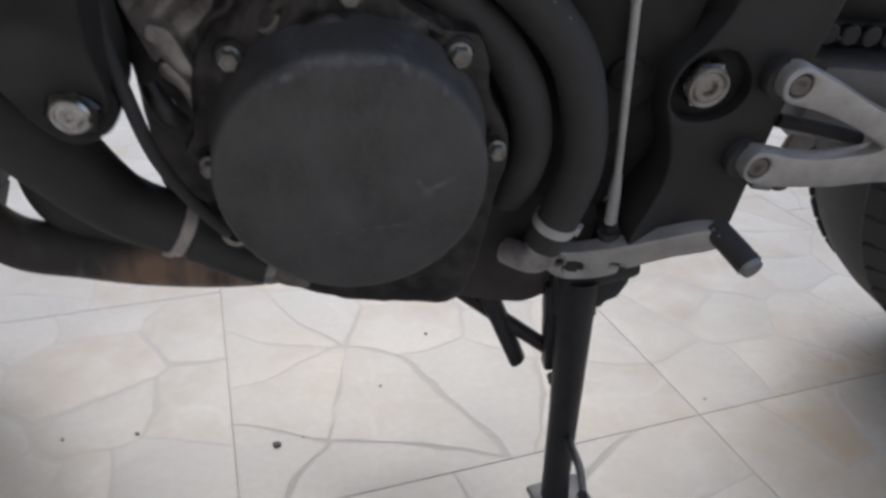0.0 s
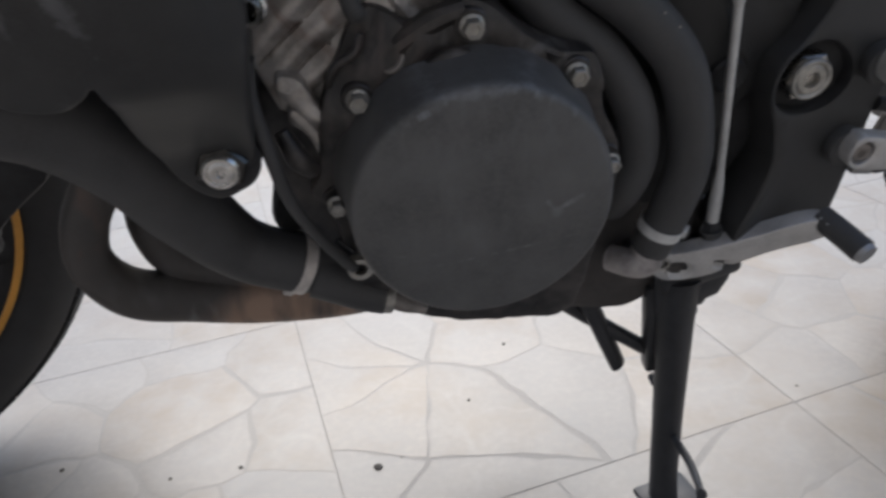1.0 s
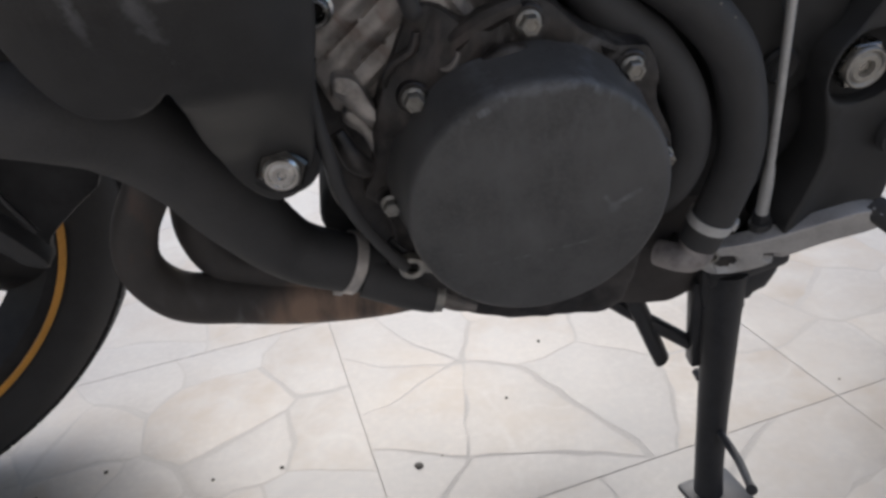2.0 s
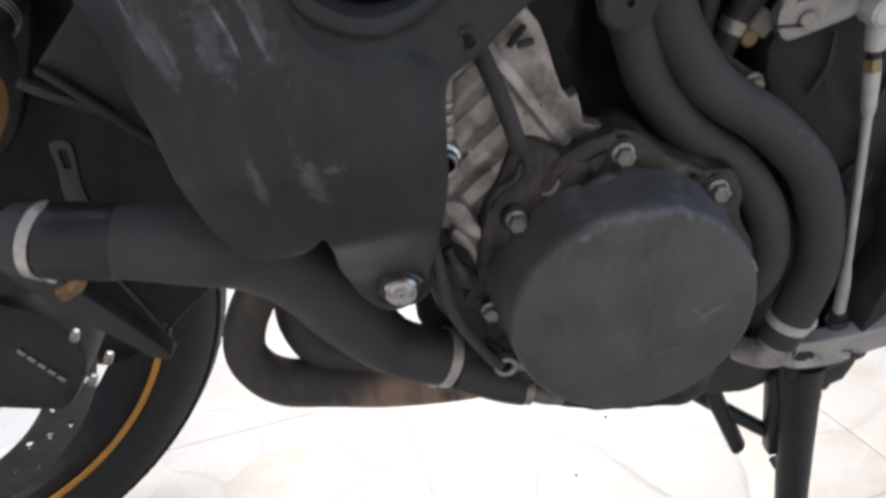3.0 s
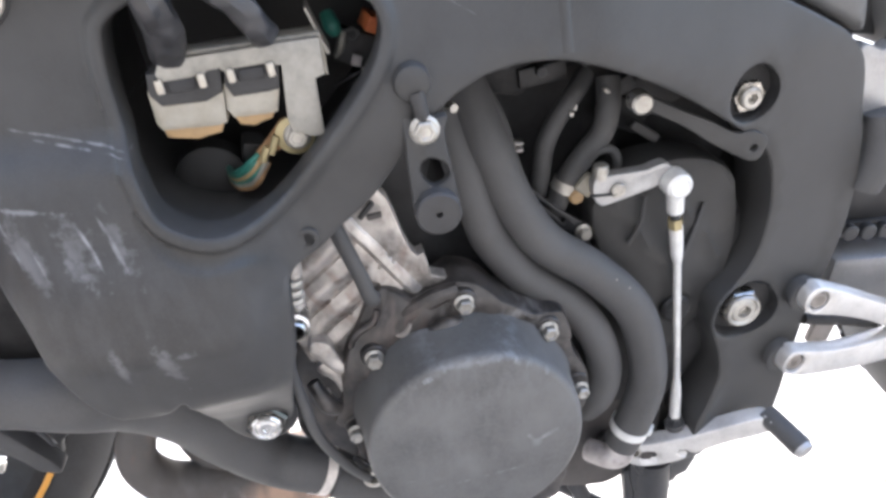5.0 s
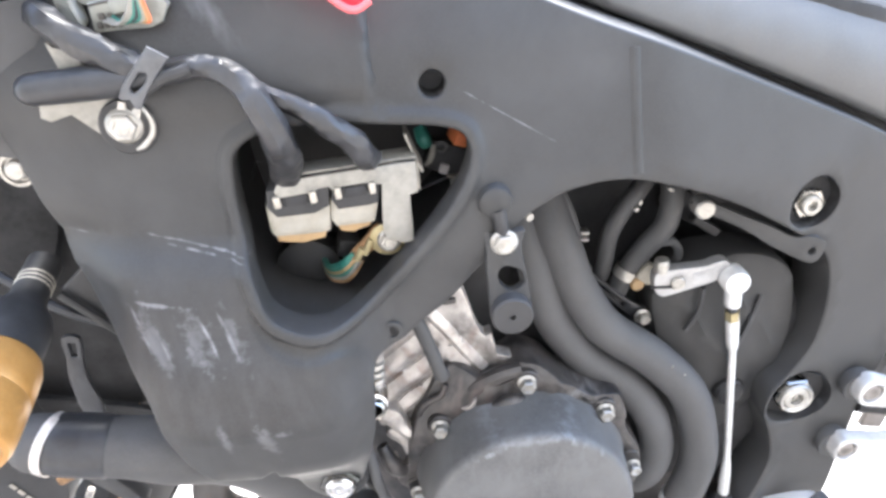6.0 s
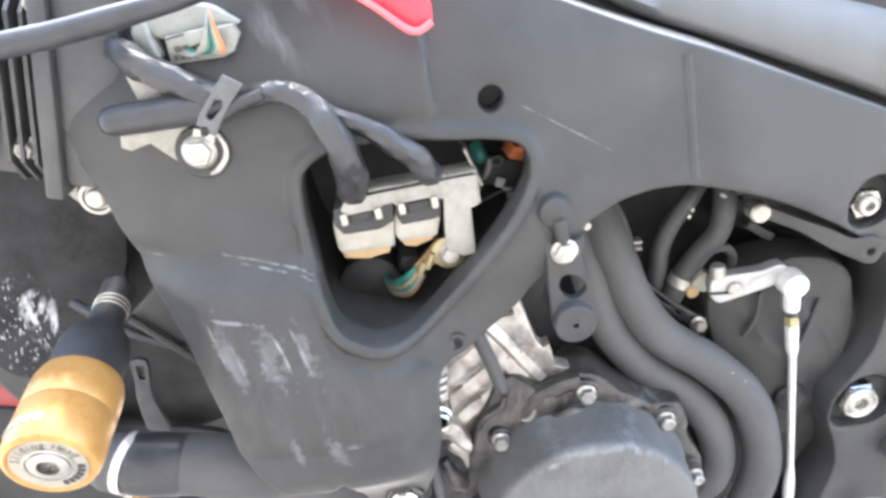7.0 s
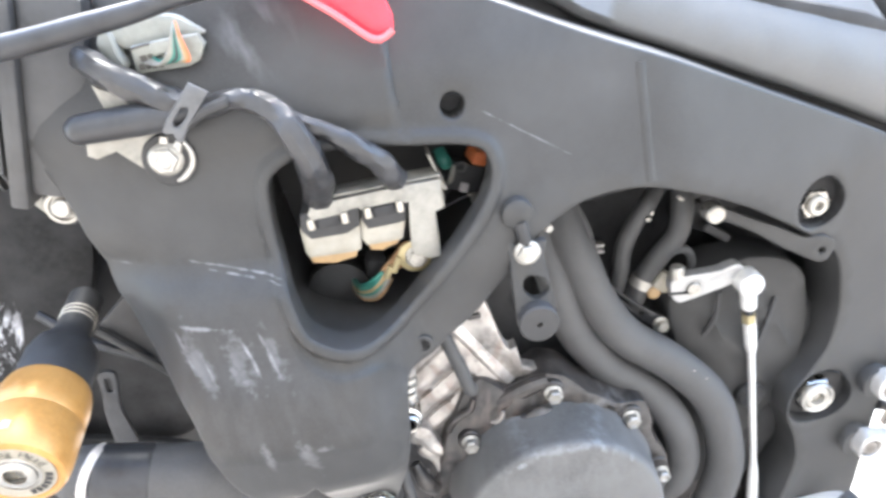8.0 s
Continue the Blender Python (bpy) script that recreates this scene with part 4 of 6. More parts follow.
arm = part("shift_arm", plate(smooth([(0.0695, 0.1330), (0.0697, 0.1222), (0.0746, 0.1162), (0.0811, 0.1168), (0.0938, 0.1200), (0.1095, 0.1245), (0.1160, 0.1300), (0.1180, 0.1350), (0.1134, 0.1391), (0.1071, 0.1382), (0.1003, 0.1362), (0.0788, 0.1356)], 4),
                              lambda x, z: 0.022 + 0.0008 * step01(0.0062 - math.hypot(x - 0.0845, z - 0.1252), 0.0, 0.0008) + 0.0009 * step01(min(0.0062 - abs(x - 0.1005), 0.0034 - abs(z - 0.1288 - 0.18 * (x - 0.1))), 0.0, 0.0009), 0.008, [], 0.0016, 0.0009), M_SILVER, bike, "short silver shift arm on its splined shaft")
part("shaft_end", lathe([(0.0046, -0.01), (0.0046, 0.0008), (0.0040, 0.0014), (0, 0.0014)], 22, out(0.0845, 0.022, 0.1252)), M_ZINC, arm)
part("pinch_bolt", lathe([(0.0048, -0.004), (0.0048, 0.004), (0.0040, 0.005), (0, 0.005)], 18, pose(0.0742, 0.026, 0.1370)), M_ZINC, arm)
part("split", block((0.016, 0.002, 0.0011), pose(0.0750, 0.0216, 0.1238, 0, 4, 0), 0), M_DARK, arm)

# ---- stay across the frame's window ----
stay = part("stay_bracket", plate(smooth([(0.0844, 0.1832), (0.0885, 0.1876), (0.0963, 0.1845), (0.1187, 0.1728), (0.1349, 0.1652), (0.1503, 0.1565), (0.1624, 0.1562), (0.1715, 0.1499), (0.1692, 0.1395), (0.1628, 0.1369), (0.1508, 0.1430), (0.1354, 0.1522), (0.1183, 0.1641), (0.0973, 0.1750), (0.0888, 0.1770)], 4),
                                  lambda x, z: 0.016 - 0.03 * (x - 0.09), 0.004, [circle(0.1635, 0.1452, 0.0024, 14)], 0.006, 0.001), M_FRAME, bike, "flat black steel stay bracket")
part("stay_bolt", lathe([(0.0062, -0.004), (0.0062, 0.005), (0.005, 0.0062), (0, 0.0062)], 20, out(0.0905, 0.0165, 0.1822)), M_ZINC, stay)
for pts, r in (([(0.0465, 0.062, 0.108), (0.0480, 0.060, 0.125), (0.0500, 0.060, 0.142), (0.0560, 0.060, 0.1568), (0.0670, 0.062, 0.1718), (0.080, 0.072, 0.182)], 0.0062), ([(0.0540, 0.056, 0.096), (0.0633, 0.054, 0.1204), (0.0735, 0.053, 0.1365), (0.0844, 0.053, 0.1502), (0.0885, 0.055, 0.1662), (0.090, 0.062, 0.182)], 0.0075)):
    part("breather_hose", tube(pts, r, 16), M_RUBBER, bike, "thin black rubber breather hose")
part("hose_ring", lathe([(0.0082, -0.0035), (0.0086, -0.0035), (0.0086, 0.0035), (0.0082, 0.0035)], 20, caps=False, m=pose(0.0618, 0.0545, 0.1165, 0, 25, 0)), M_ZINC, core)
for wx, wy, wz, sx, sz, tn, mt in ((0.0120, 0.055, 0.154, 0.006, 0.016, 12, M_CAST), (0.0095, 0.050, 0.1565, 0.005, 0.004, 12, M_SPIGOT), (0.0310, 0.055, 0.1458, 0.007, 0.0018, 5, M_SPIGOT), (0.0647, 0.056, 0.1644, 0.003, 0.003, 5, M_ZINC), (0.0861, 0.055, 0.1768, 0.005, 0.0025, 35, M_ZINC), (0.005, 0.058, 0.172, 0.010, 0.0035, 12, M_CAST), (0.032, 0.058, 0.149, 0.007, 0.002, 5, M_ZINC), (0.033, 0.05, 0.126, 0.006, 0.004, 30, M_RUBBER), (0.068, 0.06, 0.167, 0.003, 0.004, 15, M_ZINC), (0.052, 0.075, 0.185, 0.030, 0.012, -6, M_PLASTIC),
                                   (0.100, 0.07, 0.172, 0.020, 0.010, -28, M_PLASTIC), (0.115, 0.06, 0.145, 0.022, 0.006, 35, M_PLASTIC)):
    part("fitting", block((sx, 0.008, sz), pose(wx, wy, wz, 0, tn, 0), 0.001), mt, core)
part("thin_hose", tube([(0.010, 0.06, 0.190), (0.020, 0.055, 0.170), (0.026, 0.055, 0.150), (0.030, 0.058, 0.128)], 0.0034, 12), M_RUBBER, core)
part("loop_hose", tube([(0.0760, 0.052, 0.138), (0.0818, 0.049, 0.1403), (0.0894, 0.049, 0.1402), (0.0943, 0.049, 0.1319), (0.0938, 0.052, 0.1183)], 0.0030, 12), M_RUBBER, core)
switch = part("neutral_switch", block((0.013, 0.012, 0.013), pose(0.0740, 0.050, 0.1185, 0, 40, 0), 0.002), M_CREAM, bike, "cream plastic switch plug with a copper screw")
part("terminal", lathe([(0.0048, 0), (0.0048, 0.006), (0.0036, 0.007), (0, 0.007)], 16, out(0.0675, 0.052, 0.1111)), M_TAN, switch)
clip = part("hose_clip", plate(smooth([(0.0314, 0.1200), (0.0347, 0.1242), (0.0480, 0.1114), (0.0660, 0.0965), (0.0760, 0.0898), (0.0765, 0.0824), (0.0713, 0.0800), (0.0611, 0.0889), (0.0466, 0.1024), (0.0324, 0.1146)], 3), lambda x, z: 0.046, 0.003,
                               [[(0.0352, 0.1188), (0.0386, 0.1178), (0.0610, 0.0955), (0.0585, 0.0940)]], 0.005, 0.0007), M_CAST, bike, "slotted steel hose clip")
hexbolt("clip_bolt", 0.0722, 0.0440, 0.0862, 0.0042, clip, 1.4, 0.006)
part("clip_screw", tube([(0.0300, 0.046, 0.124), (0.0265, 0.044, 0.133)], 0.0028, 10), M_CAST, clip)

# ---- gear lever and side stand ----
def lever_y(x, z):
    """The lever's face, with two oval dishes beside the pivot."""
    y = 0.026 - 0.24 * (x - 0.11)
    for dx, dz, rx, rz in ((0.1265, -0.1168, 0.0086, 0.0066), (0.1540, -0.1115, 0.0060, 0.0032)):
        y += 0.0045 * step01(1.15 - math.hypot((x - dx) / rx, (z - dz) / rz), 0.0, 0.35)
    return y


lever = part("gear_lever", plate(smooth([(0.1065, -0.1045), (0.1050, -0.112), (0.1085, -0.1195), (0.1180, -0.1260), (0.1320, -0.1255), (0.149, -0.1200), (0.161, -0.112), (0.184, -0.0995), (0.207, -0.0905), (0.216, -0.083), (0.211, -0.074), (0.200, -0.0745),
                                         (0.188, -0.079), (0.168, -0.0875), (0.148, -0.0955), (0.125, -0.1022), (0.115, -0.1030)], 4), lever_y, 0.012, [circle(0.1155, -0.1105, 0.0034, 16)], 0.0024, 0.0014), M_LEVER, bike, "aluminium gear lever with a rubber toe peg")
part("pivot_bush", lathe([(0.0034, 0.0), (0.0034, 0.0016), (0.0052, 0.0016), (0.0058, 0.0)], 24, out(0.1155, 0.0250, -0.1105), caps=False), M_ZINC, lever)
part("pivot_bolt", lathe([(0.0036, 0.0), (0.0036, -0.006), (0, -0.006)], 20, out(0.1155, 0.0270, -0.1105)), M_DARK, lever)
# Darker sheets lining the lever's two dishes.
part("dish", plate(circle(0.1265, -0.1168, 0.0080, 28, 0.0060), lambda x, z: lever_y(x, z) - 0.0004, 0.001, [], 0.0024, 0.0004), M_CASE, lever, "dark dish in the lever")
part("dish", plate(circle(0.1540, -0.1115, 0.0052, 24, 0.0025), lambda x, z: lever_y(x, z) - 0.0004, 0.001, [], 0.0020, 0.0004), M_PUMP, lever, "dark dish in the lever")
peg = part("toe_peg", tube([(0.2105, 0.010, -0.0765), (0.2155, -0.006, -0.0790), (0.2205, -0.022, -0.0820)], 0.0082, 16), M_RUBBER, lever, "ribbed black rubber toe peg")
part("peg_end", tube([(0.2203, -0.0215, -0.0820), (0.2215, -0.0255, -0.0827)], [0.0076, 0.0068], 16), M_SILVER, peg)
for i in range(5):
    for j in range(4):
        v = i / 4.5
        part("peg_stud", lathe([(0.0012, 0), (0.0009, 0.0009), (0, 0.001)], 8, pose(0.2123 + 0.0085 * v - 0.0064 + 0.004 * j, 0.004 - 0.024 * v, -0.0700 - 0.0042 * v - 0.002 * abs(j - 1.5), 20, -40 + 26 * j, 0)), M_SILVER, peg)
part("shifter_knuckle", tube([(0.092, 0.040, -0.104), (0.100, 0.036, -0.108), (0.112, 0.034, -0.112)], [0.007, 0.009, 0.010], 16), M_CASE, lever)

stand = part("side_stand", tube([(0.141, 0.046, -0.142), (0.1415, 0.043, -0.175), (0.1455, 0.035, -0.235), (0.1470, 0.026, -0.290), (0.1455, 0.010, -0.345), (0.145, 0.002, -0.3655)], [0.0175, 0.0165, 0.0135, 0.0125, 0.012, 0.0125], 18, 6), M_CAST, bike,
             "dark painted steel side stand, folded out")
part("foot", block((0.05, 0.045, 0.007), pose(0.150, -0.003, -0.3665, -12, 0, 10), 0.003), M_CAST, stand)
part("tang", tube([(0.148, 0.012, -0.297), (0.150, -0.014, -0.296), (0.1445, -0.040, -0.288), (0.1395, -0.0515, -0.279)], [0.0036, 0.0034, 0.003, 0.0042], 12), M_CAST, stand)
part("bracket_plate", plate([(0.118, -0.130), (0.178, -0.128), (0.1765, -0.146), (0.171, -0.160), (0.1625, -0.164), (0.1605, -0.169), (0.1570, -0.169), (0.1585, -0.178), (0.1440, -0.182), (0.126, -0.176), (0.120, -0.154)], lambda x, z: 0.036, 0.03, [], 0.008, 0.002), M_CAST, stand)
part("bracket", block((0.062, 0.03, 0.026), pose(0.152, 0.048, -0.134, 0, -14, 0), 0.006), M_CAST, stand)
part("spring_plate", block((0.012, 0.014, 0.095), pose(0.1275, 0.046, -0.195, 0, -7, 0), 0.003), M_CAST, stand)
part("spring_hook", lathe([(0.0042, -0.004), (0.0042, 0.004), (0.003, 0.005), (0, 0.005)], 14, out(0.1366, 0.0410, -0.2540)), M_CAST, stand)
part("spring", tube([(0.036, 0.060, -0.146), (0.080, 0.058, -0.186), (0.148, 0.046, -0.238)], 0.0062, 14), M_CAST, stand)
part("stop_lug", tube([(0.060, 0.055, -0.128), (0.078, 0.055, -0.168), (0.1075, 0.052, -0.240)], [0.0095, 0.0085, 0.0078], 12, flat=0.7), M_CAST, stand)

# ---- footrest hanger ----
hanger = part("footrest_hanger", plate(smooth([(0.2240, 0.0205), (0.2262, 0.0285), (0.2345, 0.0318), (0.2470, 0.0270), (0.2700, 0.0158), (0.3060, -0.0030), (0.36, -0.026), (0.40, -0.034), (0.40, -0.068), (0.36, -0.060), (0.3187, -0.0560), (0.2858, -0.0556), (0.2469, -0.0512),
                                               (0.2297, -0.0472), (0.2195, -0.0405), (0.2182, -0.0316), (0.2232, -0.0236), (0.2325, -0.0240), (0.2569, -0.0305), (0.2805, -0.0325), (0.3060, -0.0318), (0.3160, -0.0295), (0.3090, -0.0245), (0.2847, -0.0108), (0.2593, 0.0001), (0.2449, 0.0048), (0.2330, 0.0084),
                                               (0.2262, 0.0130)], 4), lambda x, z: 0.0145 + 0.10 * (x - 0.235), 0.012, [circle(0.2358, 0.0196, 0.0074, 22), circle(0.2288, -0.0350, 0.0074, 22)], 0.006, 0.0025), M_LEVER, bike, "silver cast footrest hanger with two arms")
for hx, hz in ((0.2358, 0.0196), (0.2288, -0.0350)):
    socketbolt("hanger_bolt", hx, 0.0200, hz, 0.0064, hanger, 0.004, M_FLANGE)
    part("bolt_washer", lathe([(0.0072, -0.004), (0.0072, 0.0006), (0.0062, 0.0006)], 24, out(hx, 0.0200, hz), caps=False), M_CAST, hanger)
    part("rubber_bush", lathe([(0.0118, -0.010), (0.0128, -0.002), (0.0122, 0.0), (0, 0.0)], 28, out(hx - 0.0040, 0.0235, hz - 0.0010)), M_RUBBER, hanger)
part("cross_rod", tube([(0.2470, 0.040, -0.0155), (0.2804, 0.040, -0.0232), (0.3100, 0.040, -0.0315)], 0.0046, 14), M_DARK, hanger)
part("lug_plate", block((0.019, 0.006, 0.024), pose(0.291, 0.070, -0.057, 0, 12, 0), 0.001), M_FLANGE, hanger)
part("stop_rubber", lathe([(0.0072, -0.008), (0.0078, 0.003), (0.0064, 0.005), (0, 0.005)], 22, out(0.2665, 0.042, -0.0625)), M_RUBBER, hanger)
part("stop_bracket", block((0.016, 0.008, 0.012), pose(0.2515, 0.038, -0.0600, 0, 10, 0), 0.0015), M_SILVER, hanger)
part("heel_bolt", lathe([(0.008, 0), (0.008, 0.008), (0.006, 0.01), (0, 0.01)], 18, out(0.312, 0.03, 0.012)), M_ZINC, hanger)

# ---- tank, seat panel, subframe ----
def tank_y(x, z):
    return 0.012 + 0.16 * (x + 0.02) + 1.0 * max(0, z - 0.30 + 0.33 * (x - 0.04)) ** 1.3 * 2.2


part("fuel_tank", plate(smooth([(-0.20, 0.405), (-0.10, 0.366), (-0.018, 0.3215), (0.001, 0.3115), (0.0108, 0.3050), (0.0357, 0.2930), (0.0688, 0.2790), (0.1050, 0.2628), (0.1440, 0.2452), (0.1855, 0.2258), (0.2166, 0.2108), (0.2350, 0.2015), (0.2520, 0.1930), (0.2505, 0.2135),
                               (0.240, 0.240), (0.2265, 0.2682), (0.205, 0.34), (0.19, 0.44), (0.0, 0.50), (-0.18, 0.50)], 4), tank_y, 0.34, [], 0.015, 0.006), M_TANK, bike, "smooth satin grey fuel tank flank", 60)
# Dark strip put in for the shade between beam and tank.
part("tank_gasket", plate(smooth([(-0.20, 0.39), (-0.05, 0.322), (0.033, 0.280), (0.110, 0.247), (0.191, 0.207), (0.247, 0.170), (0.262, 0.185), (0.248, 0.26), (0.10, 0.31), (-0.02, 0.36), (-0.18, 0.42)], 3), lambda x, z: 0.030 + 0.16 * (x + 0.02), 0.02, [], 0.015, 0.004), M_DARK, bike,
     "dark strip for the shaded gap under the tank")
part("seat_panel", plate(smooth([(0.2560, 0.2280), (0.2664, 0.1988), (0.2771, 0.1800), (0.2922, 0.1739), (0.33, 0.165), (0.40, 0.165), (0.40, 0.36), (0.215, 0.36), (0.2393, 0.2653)], 4), lambda x, z: 0.055 + 0.5 * max(0, z - 0.22), 0.24, [], 0.015, 0.005), M_TANK, bike, "grey plastic seat panel")
# Dark block put in for the shade behind the tank.
part("tail_filler", block((0.06, 0.03, 0.06), pose(0.268, 0.085, 0.215, 0, 10, 0), 0.006), M_DARK, bike, "dark block for the shaded gap behind the tank")
sub = part("subframe_bracket", plate(smooth([(0.2500, 0.1830), (0.2560, 0.1860), (0.2660, 0.1815), (0.2740, 0.1850), (0.2800, 0.172), (0.292, 0.150), (0.300, 0.125), (0.285, 0.118), (0.270, 0.125), (0.255, 0.140), (0.2495, 0.160)], 4), lambda x, z: 0.052, 0.012, [], 0.008, 0.002), M_SILVER, bike, "silver subframe bracket with bolts")
for sx, sz in ((0.284, 0.196), (0.290, 0.178), (0.318, 0.036)):
    hexbolt("sub_bolt", sx, 0.046, sz, 0.0075, sub, 1.3, 0.006)
part("rubber_block", tube([(0.270, 0.045, 0.143), (0.274, 0.042, 0.115), (0.270, 0.044, 0.090)], [0.010, 0.0125, 0.011], 16), M_RUBBER, sub)
part("swingarm", block((0.36, 0.06, 0.062), pose(0.478, 0.115, -0.050, 0, 6, 0), 0.010), mat("grey swingarm alloy", (0.20, 0.20, 0.205), 0.45, 0.5, 0.15, 20, 0.1), bike, "grey aluminium swingarm")
part("undertray", block((0.20, 0.06, 0.085), pose(0.402, 0.145, 0.034, 0, 4, 0), 0.012), M_PLASTIC, bike, "black plastic undertray")
chain = part("drive_chain", block((0.3, 0.006, 0.004), pose(0.44, 0.104, 0.012, 0, 4, 0), 0.001), M_DARK, bike, "oily black drive chain")
link_mesh = None
for i in range(16):
    m = pose(0.302 + i * 0.0159, 0.098, 0.0165 - i * 0.0012)
    if link_mesh is None:
        link_mesh = part("chain_link", lathe([(0.0072, -0.003), (0.0072, 0.003), (0.0060, 0.004), (0, 0.004)], 14, pose(0, 0, 0, 90)), M_CAST, chain)
        link_mesh.matrix_basis = m
    else:
        again(link_mesh, m, chain)

# ---- wheels ----
def tyre_profile(r, w, rim):
    return [(rim, -w * 0.40), (rim + 0.012, -w * 0.47), (r - 0.045, -w * 0.5), (r - 0.026, -w * 0.46), (r - 0.010, -w * 0.31), (r - 0.002, -w * 0.14), (r, 0), (r - 0.002, w * 0.14), (r - 0.010, w * 0.31), (r - 0.026, w * 0.46),
            (r - 0.045, w * 0.5), (rim + 0.012, w * 0.47), (rim, w * 0.40)]


def wheel(name, m, r, w, rim, label, stripe):
    bm = lathe(tyre_profile(r, w, rim), 96, m, caps=False)
    wh = part(name, bm, M_TYRE, bike, label, 60)
    bm = lathe([(rim + 0.004, -w * 0.43), (rim + 0.004, -w * 0.36), (rim - 0.012, -w * 0.30), (rim - 0.03, 0), (rim - 0.012, w * 0.30), (rim + 0.004, w * 0.36), (rim + 0.004, w * 0.43)], 96, m, caps=False)
    rm = part("rim", bm, M_PLASTIC, wh, "black cast wheel rim")
    if stripe:
        part("rim_stripe", lathe([(rim + 0.0005, w * 0.435), (rim - 0.0005, w * 0.444), (rim - 0.0065, w * 0.442), (rim - 0.0065, w * 0.43)], 96, m, caps=False), M_STRIPE, rm, "orange rim tape")
    tread = bmesh.new()
    for k in range(54):
        for s in (-1, 1):
            block((0.0045, 0.030, 0.027), m @ pose(0, 0, 0, 0, 0, k * 6.667 + s * 1.6) @ pose(r - 0.0115, 0, s * w * 0.315, 0, -s * 33, 0), 0.0012, tread, 1)
    tagged(part("tread", tread, M_TYRE, wh), kind="stuff")
    part("hub", lathe([(0.03, -0.06), (0.045, -0.05), (0.045, 0.05), (0.03, 0.06), (0, 0.06)], 24, m), M_PLASTIC, wh)
    for i in range(5):
        a = radians(-32 + 72 * i)
        bm = tube([(0.03 * math.cos(a), 0.03 * math.sin(a), 0), (0.12 * math.cos(a), 0.12 * math.sin(a), 0), (0.21 * math.cos(a), 0.21 * math.sin(a), 0)], [0.030, 0.040, 0.058], 14, 4, flat=0.4)
        bm.transform(m)
        part("spoke", bm, M_PLASTIC, wh)
    return wh


FRONT = pose(-0.595, 0.195, -0.105, 90, 0, 30)
front = wheel("front_wheel", FRONT, 0.288, 0.115, 0.214, "black front tyre with a thin orange rim stripe", True)
part("brake_disc", plate(circle(0, 0, 0.142, 72), lambda x, z: 0.0, 0.005, [circle(0, 0, 0.104, 48)] + [circle(rr * math.cos(a), rr * math.sin(a), 0.0036, 8) for k in range(18) for rr, a in ((0.112, k * 0.349), (0.122, k * 0.349 + 0.12), (0.133, k * 0.349 + 0.24))], 0.012, 0.0008),
     M_STEEL, front, "drilled steel brake disc").matrix_basis = FRONT @ pose(0, 0, 0.096, -90, 0, 0)
carrier = part("disc_carrier", lathe([(0.045, 0.060), (0.06, 0.088), (0.072, 0.093), (0.072, 0.089), (0.05, 0.055)], 48, FRONT, caps=False), M_GOLD, front, "gold disc carrier")
for k in range(6):
    a = radians(-34 + k * 60)
    lug = tube([(0.066 * math.cos(a - 0.12), 0.066 * math.sin(a - 0.12), 0.092), (0.088 * math.cos(a), 0.088 * math.sin(a), 0.094), (0.104 * math.cos(a), 0.104 * math.sin(a), 0.096)], [0.009, 0.006, 0.0062], 12, 4, flat=0.5)
    lug.transform(FRONT)
    part("lug", lug, M_GOLD, carrier)
    part("bobbin", lathe([(0.0082, -0.004), (0.0082, 0.005), (0.0070, 0.006), (0.0045, 0.006), (0.0045, 0.002), (0, 0.002)], 20, FRONT @ pose(0.104 * math.cos(a), 0.104 * math.sin(a), 0.096)), M_ZINC, carrier)
wheel("rear_wheel", pose(0.755, 0.20, -0.085, 90, 0, 0), 0.318, 0.185, 0.22, "wide black rear tyre", False)
fork = part("fork_leg", tube([(-0.47, 0.075, 0.40), (-0.53, 0.06, 0.15), (-0.585, 0.062, -0.11)], [0.027, 0.027, 0.03], 20), M_PLASTIC, bike, "black fork leg")
part("mudguard_stay", plate(smooth([(-0.420, 0.175), (-0.399, 0.133), (-0.384, 0.100), (-0.364, 0.060), (-0.354, 0.036), (-0.334, 0.004), (-0.305, -0.042), (-0.303, -0.054), (-0.312, -0.052), (-0.328, -0.040), (-0.357, -0.004), (-0.380, 0.030), (-0.399, 0.084), (-0.410, 0.109), (-0.437, 0.160)], 4), lambda x, z: 0.05 + 0.004 * step01(abs((x + 0.34) * 0.82 + (z - 0.0) * 0.57), 0.006, 0.010), 0.014, [], 0.006, 0.003),
     mat("dusty grey plastic", (0.034, 0.034, 0.035), 0.6, 0.0, 0.2, 30, 0.1, 500), fork, "dusty grey plastic mudguard stay")
part("red_plate", plate(smooth([(-0.50, 0.12), (-0.445, 0.090), (-0.424, 0.062), (-0.455, 0.018), (-0.50, 0.01)], 3), lambda x, z: 0.090, 0.006, [], 0.012, 0.002), M_FADED, fork, "faded red plate on the fork")
part("mud_flap", plate(smooth([(-0.47, 0.06), (-0.36, 0.030), (-0.29, 0.010), (-0.266, -0.016), (-0.288, -0.036), (-0.312, -0.056), (-0.318, -0.072), (-0.335, -0.066), (-0.365, -0.035), (-0.39, -0.008), (-0.47, 0.0)], 3), lambda x, z: 0.085, 0.006, [], 0.012, 0.002), M_DARK, fork, "black inner mudguard flap")
